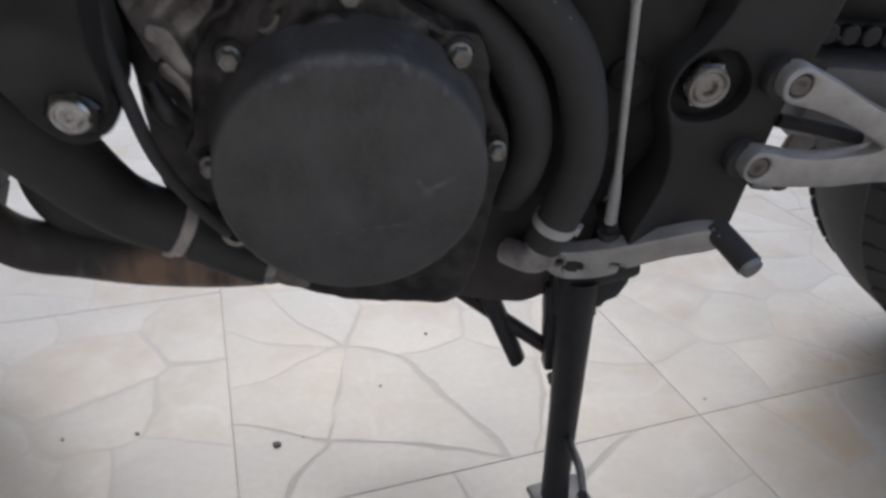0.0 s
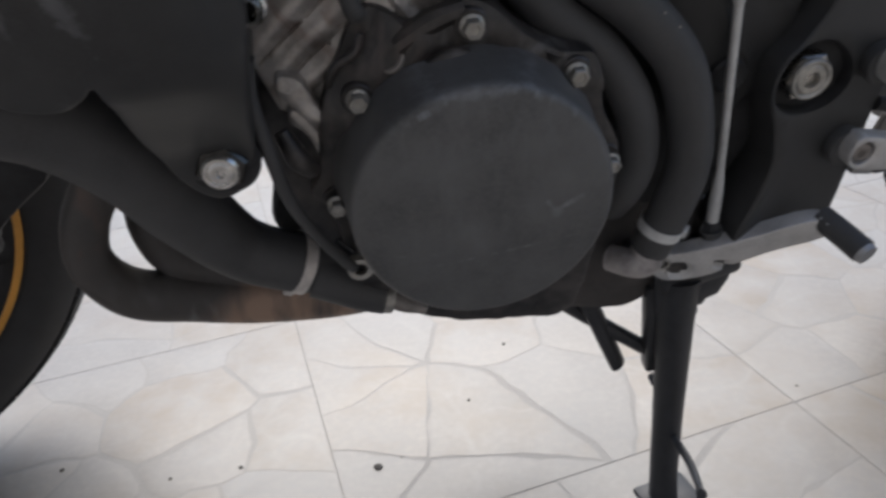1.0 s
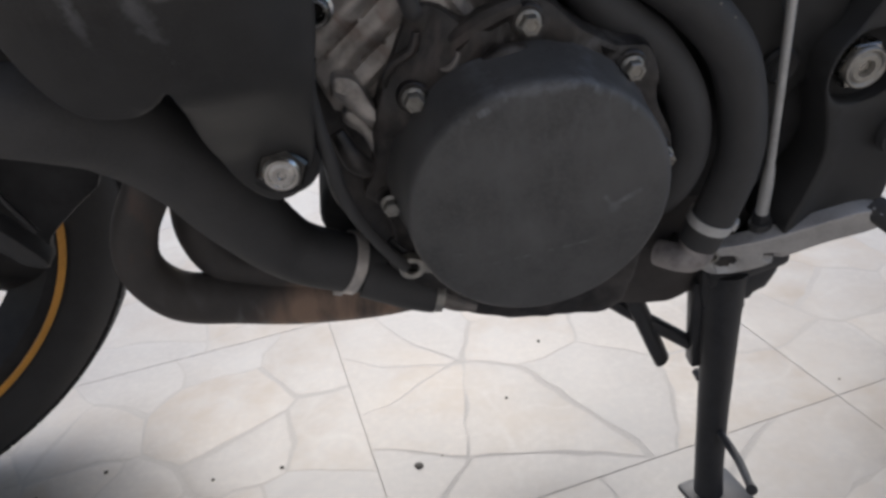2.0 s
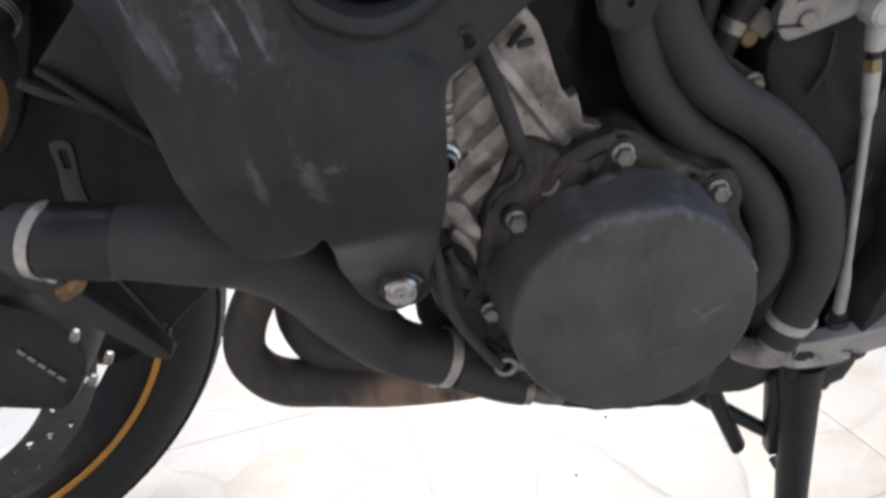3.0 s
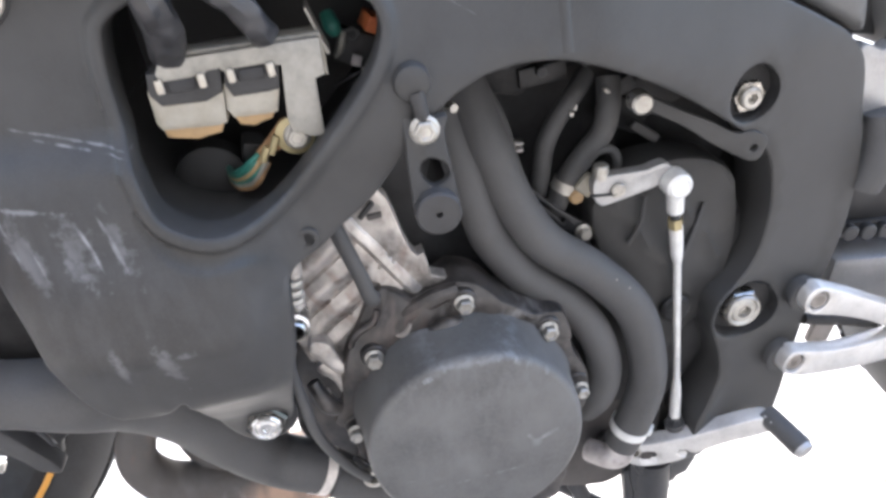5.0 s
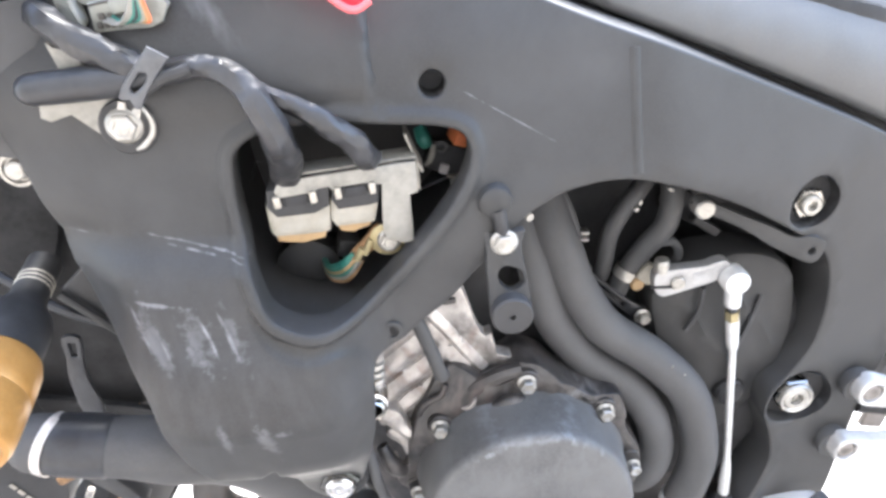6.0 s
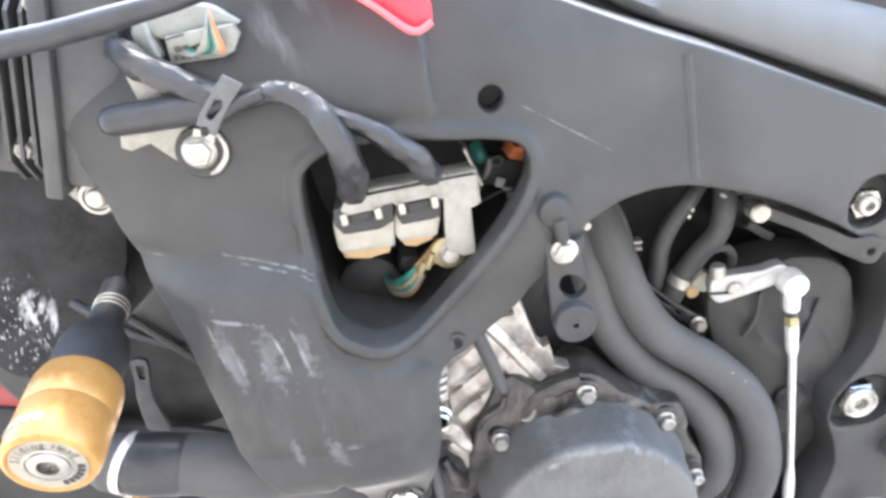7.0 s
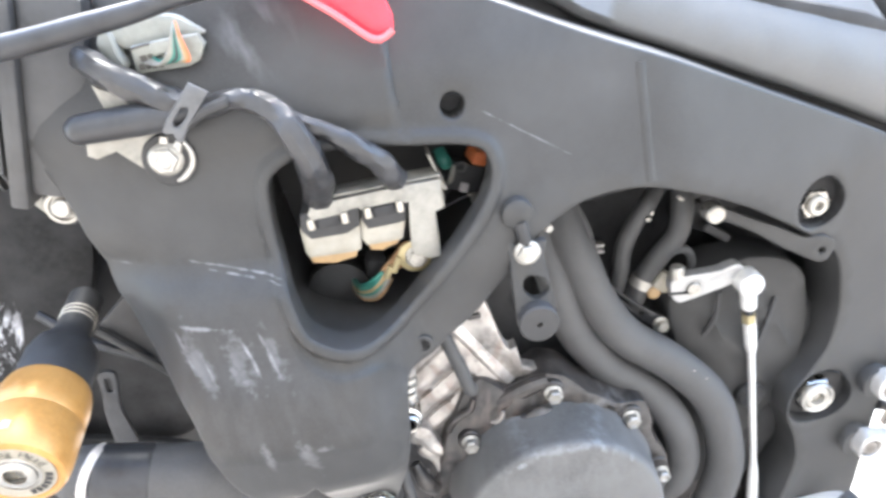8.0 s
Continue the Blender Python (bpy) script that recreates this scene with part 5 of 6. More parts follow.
caliper = part("brake_caliper", plate(smooth([(-0.440, 0.000), (-0.423, -0.022), (-0.404, -0.034), (-0.389, -0.056), (-0.383, -0.076), (-0.392, -0.096), (-0.420, -0.124), (-0.466, -0.120), (-0.50, -0.10), (-0.49, -0.02)], 4), lambda x, z: 0.100 - 0.008 * step01(0.05 - abs((x + 0.44) * 0.6 + (z + 0.07) * 0.8), 0, 0.03), 0.05, [], 0.008, 0.004), M_PLASTIC, fork, "black brake caliper with worn white print")
for k in range(5):
    part("print_bar", block((0.006, 0.0006, 0.0034), pose(-0.4225 + k * 0.0042, 0.0905, -0.060 - k * 0.0074, 0, 61, 0), 0), M_LABEL, caliper)
for cx, cz in ((-0.384, -0.056), (-0.369, -0.081), (-0.388, -0.100)):
    part("clip", block((0.006, 0.006, 0.010), pose(cx, 0.096, cz, 0, 28, 0), 0.0015), M_ZINC, caliper)
guard = lathe([(0.298, -0.066), (0.306, -0.03), (0.309, 0.0), (0.306, 0.03), (0.298, 0.066), (0.295, 0.066), (0.303, 0.03), (0.306, 0.0), (0.303, -0.03), (0.295, -0.066)], 96, FRONT, caps=False)
inv = FRONT.inverted()
doomed = []
for fc in guard.faces:
    p = inv @ fc.calc_center_median()
    if not 20 < math.degrees(math.atan2(p.y, p.x)) % 360 < 130:
        doomed.append(fc)
bmesh.ops.delete(guard, geom=doomed, context="FACES")
part("front_mudguard", guard, M_PLASTIC, bike, "black plastic front mudguard")

# ---- radiator behind the front leg ----
M_SPLASH = mat("splashed black plastic", (0.024, 0.024, 0.025), 0.6, 0, 0.4, 40, 0.2, 300, spots=[(-0.3636, 0.147, 0.0045, 0.026, 4, 70, 1.9), (-0.3535, 0.1465, 0.0036, 0.027, 16, 70, 1.8), (-0.361, 0.159, 0.0085, 0.016, 25, 80, 1.7), (-0.374, 0.150, 0.030, 0.042, 12, 230, 1.0)], spec=0.15)
radiator = part("radiator", block((0.045, 0.36, 0.25), pose(-0.375, 0.235, 0.235, 0, 16, 0), 0.006), mat("dusty black radiator", (0.012, 0.012, 0.012), 0.55, 0, 0.4, 40, 0.2, 300), bike, "black radiator with dried white splashes")
part("side_shroud", plate(smooth([(-0.262, 0.300), (-0.285, 0.235), (-0.300, 0.175), (-0.328, 0.120), (-0.350, 0.102), (-0.376, 0.106), (-0.402, 0.140), (-0.45, 0.30), (-0.36, 0.33)], 4), lambda x, z: 0.048 + 0.25 * (x + 0.36), 0.008, [], 0.012, 0.003), M_SPLASH, radiator, "black shroud with dried white splashes")
part("strap", plate(smooth([(-0.3150, 0.1085), (-0.3040, 0.1070), (-0.3070, 0.088), (-0.3085, 0.074), (-0.3060, 0.044), (-0.3200, 0.044), (-0.3203, 0.076), (-0.3170, 0.092)], 3), lambda x, z: 0.05, 0.003, [[(-0.3120, 0.1040), (-0.3075, 0.1035), (-0.3095, 0.0925), (-0.3130, 0.0930)]], 0.006, 0.0008), M_CAST, radiator, "slotted black strap")
# Dark sheet added to fill the shaded opening between slider and radiator.
part("fan_cowl", plate(smooth([(-0.47, 0.000), (-0.36, -0.005), (-0.27, 0.012), (-0.20, 0.065), (-0.15, 0.10), (-0.14, 0.40), (-0.40, 0.42), (-0.50, 0.15)], 3), lambda x, z: 0.105, 0.02, [], 0.02, 0.003), M_DARK, radiator)
gusset = part("gusset", plate([(-0.292, 0.157), (-0.268, 0.178), (-0.245, 0.196), (-0.236, 0.15), (-0.246, 0.104), (-0.262, 0.122)], lambda x, z: 0.030, 0.004, [], 0.008, 0.0015), M_PLASTIC, radiator, "black triangular gusset with a rolled edge")
part("rolled_edge", tube([(-0.292, 0.027, 0.1555), (-0.272, 0.026, 0.134), (-0.247, 0.026, 0.106)], 0.0026, 10), M_FRAME, gusset)
part("inlet_bracket", tube([(-0.268, 0.03, 0.128), (-0.300, 0.03, 0.146), (-0.33, 0.04, 0.165)], 0.003, 8), M_CAST, radiator)
part("fan_shroud", block((0.02, 0.30, 0.22), pose(-0.335, 0.235, 0.23, 0, 16, 0), 0.006), M_DARK, radiator)
part("drain_cock", tube([(-0.2830, -0.033, 0.0810), (-0.2860, -0.031, 0.0720), (-0.2900, -0.030, 0.0680), (-0.2935, -0.030, 0.0660), (-0.2985, -0.030, 0.0640)], [0.0028, 0.0030, 0.0042, 0.0034, 0.0040], 10), M_RUST, radiator, "rusty drain cock")
part("overflow_pipe", tube([(-0.322, 0.05, 0.040), (-0.316, 0.05, 0.028), (-0.298, 0.05, -0.026)], 0.0018, 8), M_CAST, radiator)

# ---- crash slider ----
SL = Matrix.Translation((-0.2757, -0.0154, 0.1912)) @ Vector((0.0033, -0.1026, -0.0176)).to_track_quat("Z", "Y").to_matrix().to_4x4()
slider = part("crash_slider", lathe([(0.0, 0.0560), (0.0165, 0.0560), (0.0190, 0.0580), (0.0203, 0.0625), (0.0207, 0.070), (0.0207, 0.0786), (0.0204, 0.0793), (0.0207, 0.0800), (0.0207, 0.0935), (0.0204, 0.1000), (0.0193, 0.1035), (0.0172, 0.1048), (0.0160, 0.1032), (0.0058, 0.1032), (0.0058, 0.097), (0, 0.097)], 64, SL), M_GOLD, bike,
              "gold anodised crash slider on a black stem", 30)
stem = part("stem", lathe([(0.0088, -0.012), (0.0088, 0.012), (0.0092, 0.018), (0.0102, 0.020), (0.0106, 0.022), (0.0150, 0.029), (0.0172, 0.037), (0.0172, 0.056), (0.0, 0.056)], 40, SL), M_PLASTIC, slider, "black stem with two fine rings")
for h in (0.0015, 0.0045, 0.0075):
    part("ring_mark", lathe([(0.0088, h), (0.0091, h + 0.0004), (0.0091, h + 0.0009), (0.0088, h + 0.0013)], 40, SL, caps=False), M_LABEL, stem)
label_ring = part("label_ring", lathe([(0.0158, 0.1031), (0.0158, 0.1037), (0.0104, 0.1037), (0.0104, 0.1031)], 48, SL, caps=False), M_RING, slider, "silver ring with black lettering")
part("collar", lathe([(0.0104, 0.1032), (0.0104, 0.1043), (0.0096, 0.1046), (0.0093, 0.1037), (0.0087, 0.1037), (0.0083, 0.1049), (0.0070, 0.1055), (0.0046, 0.1055)], 40, SL, caps=False), M_ZINC, slider)
part("socket", lathe([(0.0047, 0.1054), (0.0043, 0.1022), (0, 0.1022)], 6, SL, sides=6, caps=False), M_NUT, slider)


def lettering(text, radius, size, start, step_deg, m, parent):
    """Letters round a ring, each turned to face outwards from its centre."""
    bm = bmesh.new()
    for i, ch in enumerate(text):
        if ch == " ":
            continue
        data = bpy.data.curves.new("letter", "FONT")
        data.body, data.size, data.align_x = ch, size, "CENTER"
        tmp = bpy.data.objects.new("letter", data)
        me = tmp.to_mesh()
        me.transform(m @ pose(0, 0, 0, 0, 0, start - i * step_deg) @ Matrix.Translation((0, radius, 0)))
        bm.from_mesh(me)
        tmp.to_mesh_clear()
        bpy.data.objects.remove(tmp)
        bpy.data.curves.remove(data)
    return part("lettering", bm, M_INK, parent)


lettering("Sliding Head", 0.0114, 0.0052, 66, 12.6, SL @ pose(0, 0, 0.1039), label_ring)
bars = bmesh.new()
for i in range(6):
    a = radians(-105 - i * 13)
    block((0.0022, 0.0030, 0.0001), SL @ pose(0.0128 * math.sin(-a), 0.0128 * math.cos(a), 0.1039, 0, 0, math.degrees(a)), 0, bars)
part("print_bars", bars, M_INK, label_ring)
bars = bmesh.new()
for i in range(5):
    a = radians(4 - i * 13)
    block((0.0036, 0.0004, 0.0040), SL @ pose(0.0208 * math.sin(a), 0.0208 * math.cos(a), 0.0945, 0, 0, -math.degrees(a)), 0, bars)
part("pale_print", bars, M_LABEL, slider, "worn white print bars")

# ---- regulator with cooling fins ----
REG = pose(-0.2832, -0.012, 0.3150, 0, 15, 0)
reg = part("regulator", block((0.104, 0.012, 0.100), REG @ pose(-0.003, 0.006, 0), 0.003), M_FIN, bike, "black finned voltage regulator")


def fin_mesh(low, high):
    """One cooling fin with slanting ends."""
    bm = bmesh.new()
    ring = [(0.0, low), (-0.008, low), (-0.021, low + 0.014), (-0.021, high - 0.014), (-0.008, high), (0.0, high)]
    sides = [[bm.verts.new((x, y, z)) for y, z in ring] for x in (-0.0009, 0.0009)]
    bm.faces.new(sides[0]), bm.faces.new(sides[1])
    for k in range(6):
        bm.faces.new((sides[0][k], sides[0][(k + 1) % 6], sides[1][(k + 1) % 6], sides[1][k]))
    return bm


fin = part("fin", fin_mesh(-0.048, 0.048), M_FIN, reg)
short = part("fin", fin_mesh(-0.024, 0.030), M_FIN, reg)
fin.matrix_basis, short.matrix_basis = REG @ pose(0.016, 0, 0), REG @ pose(-0.0078, 0, 0)
for i in range(1, 12):
    if i != 4:
        again(short if i in (3, 5) else fin, REG @ pose(0.016 - i * 0.00595, 0, 0), reg)
part("end_block", block((0.0085, 0.032, 0.099), REG @ pose(0.0235, -0.008, -0.0005), 0.002), M_FIN, reg)
part("end_block", block((0.028, 0.022, 0.0935), REG @ pose(0.0413, -0.009, 0.0025), 0.003), M_FIN, reg)
for p in (Vector((-0.2820, -0.025, 0.2841)), Vector((-0.2544, -0.025, 0.3458))):
    hexbolt("mount_bolt", p.x, p.y, p.z, 0.0044, reg, 1.35, 0.006)
part("mount_tab", plate(smooth([(-0.282, 0.272), (-0.262, 0.266), (-0.253, 0.256), (-0.260, 0.2475), (-0.2689, 0.2483), (-0.2765, 0.2575)], 4), lambda x, z: -0.018, 0.003, [], 0.006, 0.0006), M_WHITE, reg, "pale steel tab")

# ---- wiring on the headstock ----
loom = part("wiring_loom", tube([(-0.224, -0.036, 0.3255), (-0.2149, -0.045, 0.3215), (-0.2008, -0.050, 0.3125), (-0.1859, -0.052, 0.3048), (-0.1722, -0.053, 0.3018), (-0.1598, -0.054, 0.3030), (-0.1481, -0.058, 0.3003), (-0.1407, -0.062, 0.2945), (-0.1360, -0.066, 0.2866),
                                 (-0.1323, -0.064, 0.2756), (-0.1319, -0.058, 0.2656), (-0.1341, -0.048, 0.2509)], [0.0052, 0.0058, 0.0064, 0.0062, 0.0048, 0.0046, 0.0052, 0.0058, 0.0062, 0.0068, 0.0070, 0.0066], 16, wobble=0.28), M_TAPE, bike, "taped black wiring loom")
part("branch", tube([(-0.1620, -0.054, 0.3030), (-0.1442, -0.058, 0.2966), (-0.1334, -0.058, 0.2905), (-0.1204, -0.058, 0.2826), (-0.1095, -0.057, 0.2736), (-0.1018, -0.053, 0.2650), (-0.0975, -0.045, 0.2540)], [0.0030, 0.0034, 0.0036, 0.0042, 0.0052, 0.0060, 0.0060], 14, wobble=0.30), M_TAPE, loom)
part("sleeve", tube([(-0.2285, -0.048, 0.2975), (-0.2280, -0.050, 0.2978), (-0.2166, -0.051, 0.2985), (-0.2017, -0.052, 0.2993), (-0.1894, -0.053, 0.2996), (-0.1745, -0.054, 0.3015)], [0.0056, 0.0066, 0.0070, 0.0072, 0.0064, 0.0042], 16), M_SLEEVE, loom)
part("spare_wire", tube([(-0.1880, -0.053, 0.2920), (-0.1822, -0.057, 0.2950), (-0.1735, -0.059, 0.3005), (-0.1620, -0.058, 0.3035)], [0.0018, 0.0022, 0.0026, 0.0026], 10), M_PLASTIC, loom)
part("tie", plate([(-0.1753, 0.3140), (-0.1682, 0.3091), (-0.1742, 0.3026), (-0.1800, 0.2958), (-0.1841, 0.2895), (-0.1862, 0.2897), (-0.1872, 0.2935), (-0.1899, 0.2937), (-0.1913, 0.2947), (-0.1888, 0.2994), (-0.1808, 0.3083)], lambda x, z: -0.0610 - 0.05 * (z - 0.29), 0.0018,
                  [smooth([(-0.1808, 0.3042), (-0.1780, 0.3035), (-0.1797, 0.3000), (-0.1847, 0.2962), (-0.1859, 0.2982), (-0.1828, 0.3020)], 3)], 0.005, 0.0005), M_CLIP, loom, "dark grey metal cable clip")
part("pig_tail", tube([(-0.1873, -0.050, 0.2875), (-0.1849, -0.050, 0.2813), (-0.1860, -0.050, 0.2756), (-0.1905, -0.050, 0.2708), (-0.1940, -0.050, 0.2692)], [0.0008, 0.0012, 0.0014, 0.0014, 0.0008], 8), M_ZINC, loom)
part("clip_foot", plate([(-0.1962, 0.2905), (-0.1935, 0.2897), (-0.1939, 0.2867), (-0.1919, 0.2860), (-0.1902, 0.2875), (-0.1877, 0.2858), (-0.1902, 0.2808), (-0.1972, 0.2830), (-0.1990, 0.2843)], lambda x, z: -0.0500, 0.002, [], 0.006, 0.0005), M_ZINC, loom)
part("heavy_cable", tube([(-0.300, -0.048, 0.3300), (-0.2762, -0.050, 0.3322), (-0.2621, -0.052, 0.3337), (-0.2387, -0.052, 0.3358), (-0.2151, -0.052, 0.3390), (-0.1915, -0.052, 0.3425), (-0.1750, -0.052, 0.3457), (-0.1540, -0.052, 0.3494), (-0.130, -0.046, 0.355)], [0.0058, 0.0056, 0.0054, 0.0052, 0.0050, 0.0044, 0.0040, 0.004, 0.004], 16), M_SLEEVE, bike, "thick glossy black cable over the fins")
M_SLOT = mat("shaded pin slot", (0.075, 0.068, 0.06), 0.6, 0.0, 0.2)
M_CONN = mat("grey-white connector plastic", (0.255, 0.26, 0.235), 0.45, 0.0, 0.12, 60, 0.05)
plug = part("connector", plate([(-0.2010, 0.3275), (-0.2016, 0.3170), (-0.2000, 0.3158), (-0.1785, 0.3166), (-0.1735, 0.3185), (-0.1700, 0.3250), (-0.1722, 0.3295), (-0.1828, 0.3292)], lambda x, z: -0.0405 + 0.0012 * step01(0.3245 - z, 0.0, 0.0015) * step01(-0.184 - x, 0.0, 0.002), 0.014, [], 0.003, 0.0010), M_CONN, bike, "grey-white multi-pin connector with its wires")
part("housing", plate(smooth([(-0.2108, 0.3350), (-0.2071, 0.3362), (-0.1950, 0.3385), (-0.1822, 0.3378), (-0.1740, 0.3330), (-0.1700, 0.3285), (-0.1900, 0.3270), (-0.2030, 0.3260), (-0.2075, 0.3290)], 3), lambda x, z: -0.0360 + 0.10 * (z - 0.33), 0.016, [], 0.004, 0.0018), M_CONN, plug)
part("shell", plate(smooth([(-0.2125, 0.3350), (-0.2165, 0.3288), (-0.2125, 0.3200), (-0.2080, 0.3172), (-0.2045, 0.3200), (-0.2065, 0.3260), (-0.2080, 0.3340)], 4), lambda x, z: -0.0345 - 0.006 * step01(x, -0.214, -0.206), 0.012, [], 0.003, 0.0012), M_CONN, plug, "curved pale shell")
for i in range(4):
    part("pin_slot", block((0.0020, 0.0016, 0.0024), pose(-0.1984 + i * 0.0027, -0.0396, 0.3188, 0, -4, 0), 0.0003), M_SLOT, plug)
for i, (px, pz) in enumerate(((-0.1968, 0.3222), (-0.1935, 0.3226), (-0.1903, 0.3230), (-0.1873, 0.3237))):
    part("pin_slot", block((0.0026, 0.0016, 0.0026 - 0.0006 * (i % 2)), pose(px, -0.0397, pz, 0, -6, 0), 0.0003), M_SLOT, plug)
part("seam", tube([(-0.2005, -0.0408, 0.3268), (-0.1930, -0.0410, 0.3280), (-0.1850, -0.0410, 0.3284)], 0.0006, 6), M_SLOT, plug)
part("latch", block((0.0115, 0.003, 0.0060), pose(-0.1868, -0.0405, 0.3262, 0, -5, 0), 0.0012), M_CONN, plug)
for i, mt in enumerate((M_WHITE, M_WHITE, M_GREEN, M_SLEEVE, M_GREEN, M_WHITE, M_TAN, M_ORANGE)):
    part("plug_wire", tube([(-0.1960 + i * 0.0019, -0.0405, 0.3205 + 0.0008 * (i % 3)), (-0.1895 + i * 0.0012, -0.0448, 0.3196 + 0.0002 * i), (-0.1845 + i * 0.0012, -0.0470, 0.3235 - 0.0004 * i), (-0.1812 + i * 0.0005, -0.0465, 0.3300), (-0.1795, -0.042, 0.3360)], 0.0008, 8), mt, plug)
tab = part("headstock_tab", plate([(-0.2191, 0.3150), (-0.2163, 0.3012), (-0.2290, 0.2920), (-0.2305, 0.2849), (-0.2268, 0.2828), (-0.2177, 0.2852), (-0.2086, 0.2760), (-0.2030, 0.2740), (-0.1980, 0.2800), (-0.1985, 0.2900), (-0.2027, 0.3031), (-0.2040, 0.3075), (-0.2158, 0.3132)], lambda x, z: -0.0470, 0.003, [], 0.006, 0.0008), M_WHITE, bike, "pale zinc tab behind the loom")
red = part("red_cover", plate([(-0.150, 0.3600), (-0.1140, 0.3340), (-0.0975, 0.3205), (-0.0888, 0.3232), (-0.0886, 0.3290), (-0.0906, 0.3340), (-0.0935, 0.372), (-0.13, 0.38)], lambda x, z: -0.052 + 0.15 * (z - 0.32), 0.006, [], 0.008, 0.0015), M_RED, bike, "bright red plastic corner cover")
part("lip", tube([(-0.150, -0.0535, 0.3596), (-0.1140, -0.0545, 0.3338), (-0.0978, -0.0552, 0.3208), (-0.0892, -0.0550, 0.3234)], [0.0012, 0.0014, 0.0016, 0.0014], 10, 4), mat("pale red edge", (0.62, 0.12, 0.13), 0.4, 0.0, 0.1), red, "paler worn edge")

# ---- relays in the frame's pocket ----
def relay_y(x, z=0.0, out_by=0.0):
    """The common front of bracket and relays, turned a little to the rear."""
    return -0.045 + 0.17 * (x + 0.11) - out_by


bracket = part("relay_bracket", plate([(-0.1400, 0.2455), (-0.1385, 0.2485), (-0.1345, 0.2500), (-0.0935, 0.2504), (-0.0764, 0.2502), (-0.0762, 0.2350), (-0.0802, 0.2340), (-0.0800, 0.2095), (-0.0843, 0.2090), (-0.0930, 0.2125), (-0.0943, 0.2190), (-0.0928, 0.2415),
                                       (-0.0960, 0.2418), (-0.1000, 0.2432), (-0.1110, 0.2432), (-0.1145, 0.2418), (-0.1165, 0.2440), (-0.1205, 0.2440), (-0.1235, 0.2425), (-0.1390, 0.2422)], lambda x, z: relay_y(x, z, 0.0036), 0.0018, [], 0.006, 0.0005), M_WHITE, bike, "pale steel relay bracket with a folded edge")
part("flange", block((0.0615, 0.013, 0.0016), pose(-0.1070, relay_y(-0.1070) + 0.0062, 0.2508, 0, 0, 9.6), 0.0005), M_WHITE, bracket)
part("side_wing", plate([(-0.0798, 0.2610), (-0.0752, 0.2478), (-0.0726, 0.2412), (-0.0742, 0.2408), (-0.0766, 0.2474), (-0.0808, 0.2604)], lambda x, z: relay_y(x) + 0.004, 0.016, [], 0.006, 0.0004), M_WHITE, bracket)
part("side_fold", plate([(-0.0766, 0.2490), (-0.0750, 0.2470), (-0.0748, 0.2330), (-0.0766, 0.2345)], lambda x, z: relay_y(x) + 0.002, 0.012, [], 0.006, 0.0004), M_CREAM, bracket)
part("toe", plate([(-0.0838, 0.2092), (-0.0800, 0.2098), (-0.0788, 0.2070), (-0.0812, 0.2058), (-0.0825, 0.2075)], lambda x, z: relay_y(x) - 0.001, 0.003, [], 0.006, 0.0005), M_ZINC, bracket)
RELAYS = (
    ([(-0.1437, 0.2455), (-0.1384, 0.2462), (-0.1161, 0.2460), (-0.1173, 0.2341), (-0.1242, 0.2313), (-0.1409, 0.2321), (-0.1446, 0.2374)],
     [(-0.1453, 0.2386), (-0.1409, 0.2334), (-0.1242, 0.2324), (-0.1168, 0.2354), (-0.1186, 0.2207), (-0.1223, 0.2199), (-0.1432, 0.2221), (-0.1450, 0.2251)],
     [(-0.1437, 0.2235), (-0.1198, 0.2216), (-0.1219, 0.2162), (-0.1277, 0.2157), (-0.1314, 0.2150), (-0.1405, 0.2172), (-0.1433, 0.2180)], (-0.1393, -0.1236)),
    ([(-0.1151, 0.2439), (-0.1117, 0.2446), (-0.0935, 0.2446), (-0.0950, 0.2318), (-0.0993, 0.2311), (-0.1136, 0.2313), (-0.1162, 0.2364)],
     [(-0.1166, 0.2375), (-0.1136, 0.2323), (-0.0993, 0.2321), (-0.0950, 0.2324), (-0.0977, 0.2218), (-0.0998, 0.2213), (-0.1154, 0.2224), (-0.1176, 0.2262)],
     [(-0.1159, 0.2232), (-0.0989, 0.2220), (-0.1007, 0.2184), (-0.1057, 0.2175), (-0.1083, 0.2165), (-0.1141, 0.2181)], (-0.1126, -0.0971)))
for cap_line, body_line, base_line, clips in RELAYS:
    relay = part("relay", plate(body_line, lambda x, z: relay_y(x, z, 0.0012) + 0.0012 * step01(0.2235 - z, 0.0, 0.002), 0.024, [], 0.004, 0.0011), M_CREAM, bike, "cream relay with a black cap")
    part("base", plate(base_line, lambda x, z: relay_y(x, z, -0.0022), 0.018, [], 0.004, 0.0008), M_TAN, relay, "tan base")
    part("cap", plate(cap_line, lambda x, z: relay_y(x, z, 0.0020), 0.022, [], 0.004, 0.0010), M_PLASTIC, relay, "black cap")
    part("recess", block((clips[1] - clips[0] - 0.0052, 0.003, 0.0052), pose(0.5 * sum(clips), relay_y(0.5 * sum(clips), 0, 0.0022), 0.2398, 0, 0, 9.6), 0.0008), M_DARK, relay)
    for cx in clips:
        part("clip", block((0.0032, 0.0026, 0.0058), pose(cx, relay_y(cx, 0, 0.0042), 0.2408, 0, -4, 9.6), 0.0009), M_LABEL, relay)
rb = hexbolt("earth_bolt", -0.0922, -0.0368, 0.2076, 0.0047, bike, 1.3, 0.0042, M_ZINC, "zinc earth bolt with a rusty terminal")
part("lock_washer", lathe([(0.0086, -0.0016), (0.0088, 0.0), (0.0066, 0.0008)], 24, out(-0.0930, -0.0362, 0.2076)), M_BRASS, rb, "brassy washer")
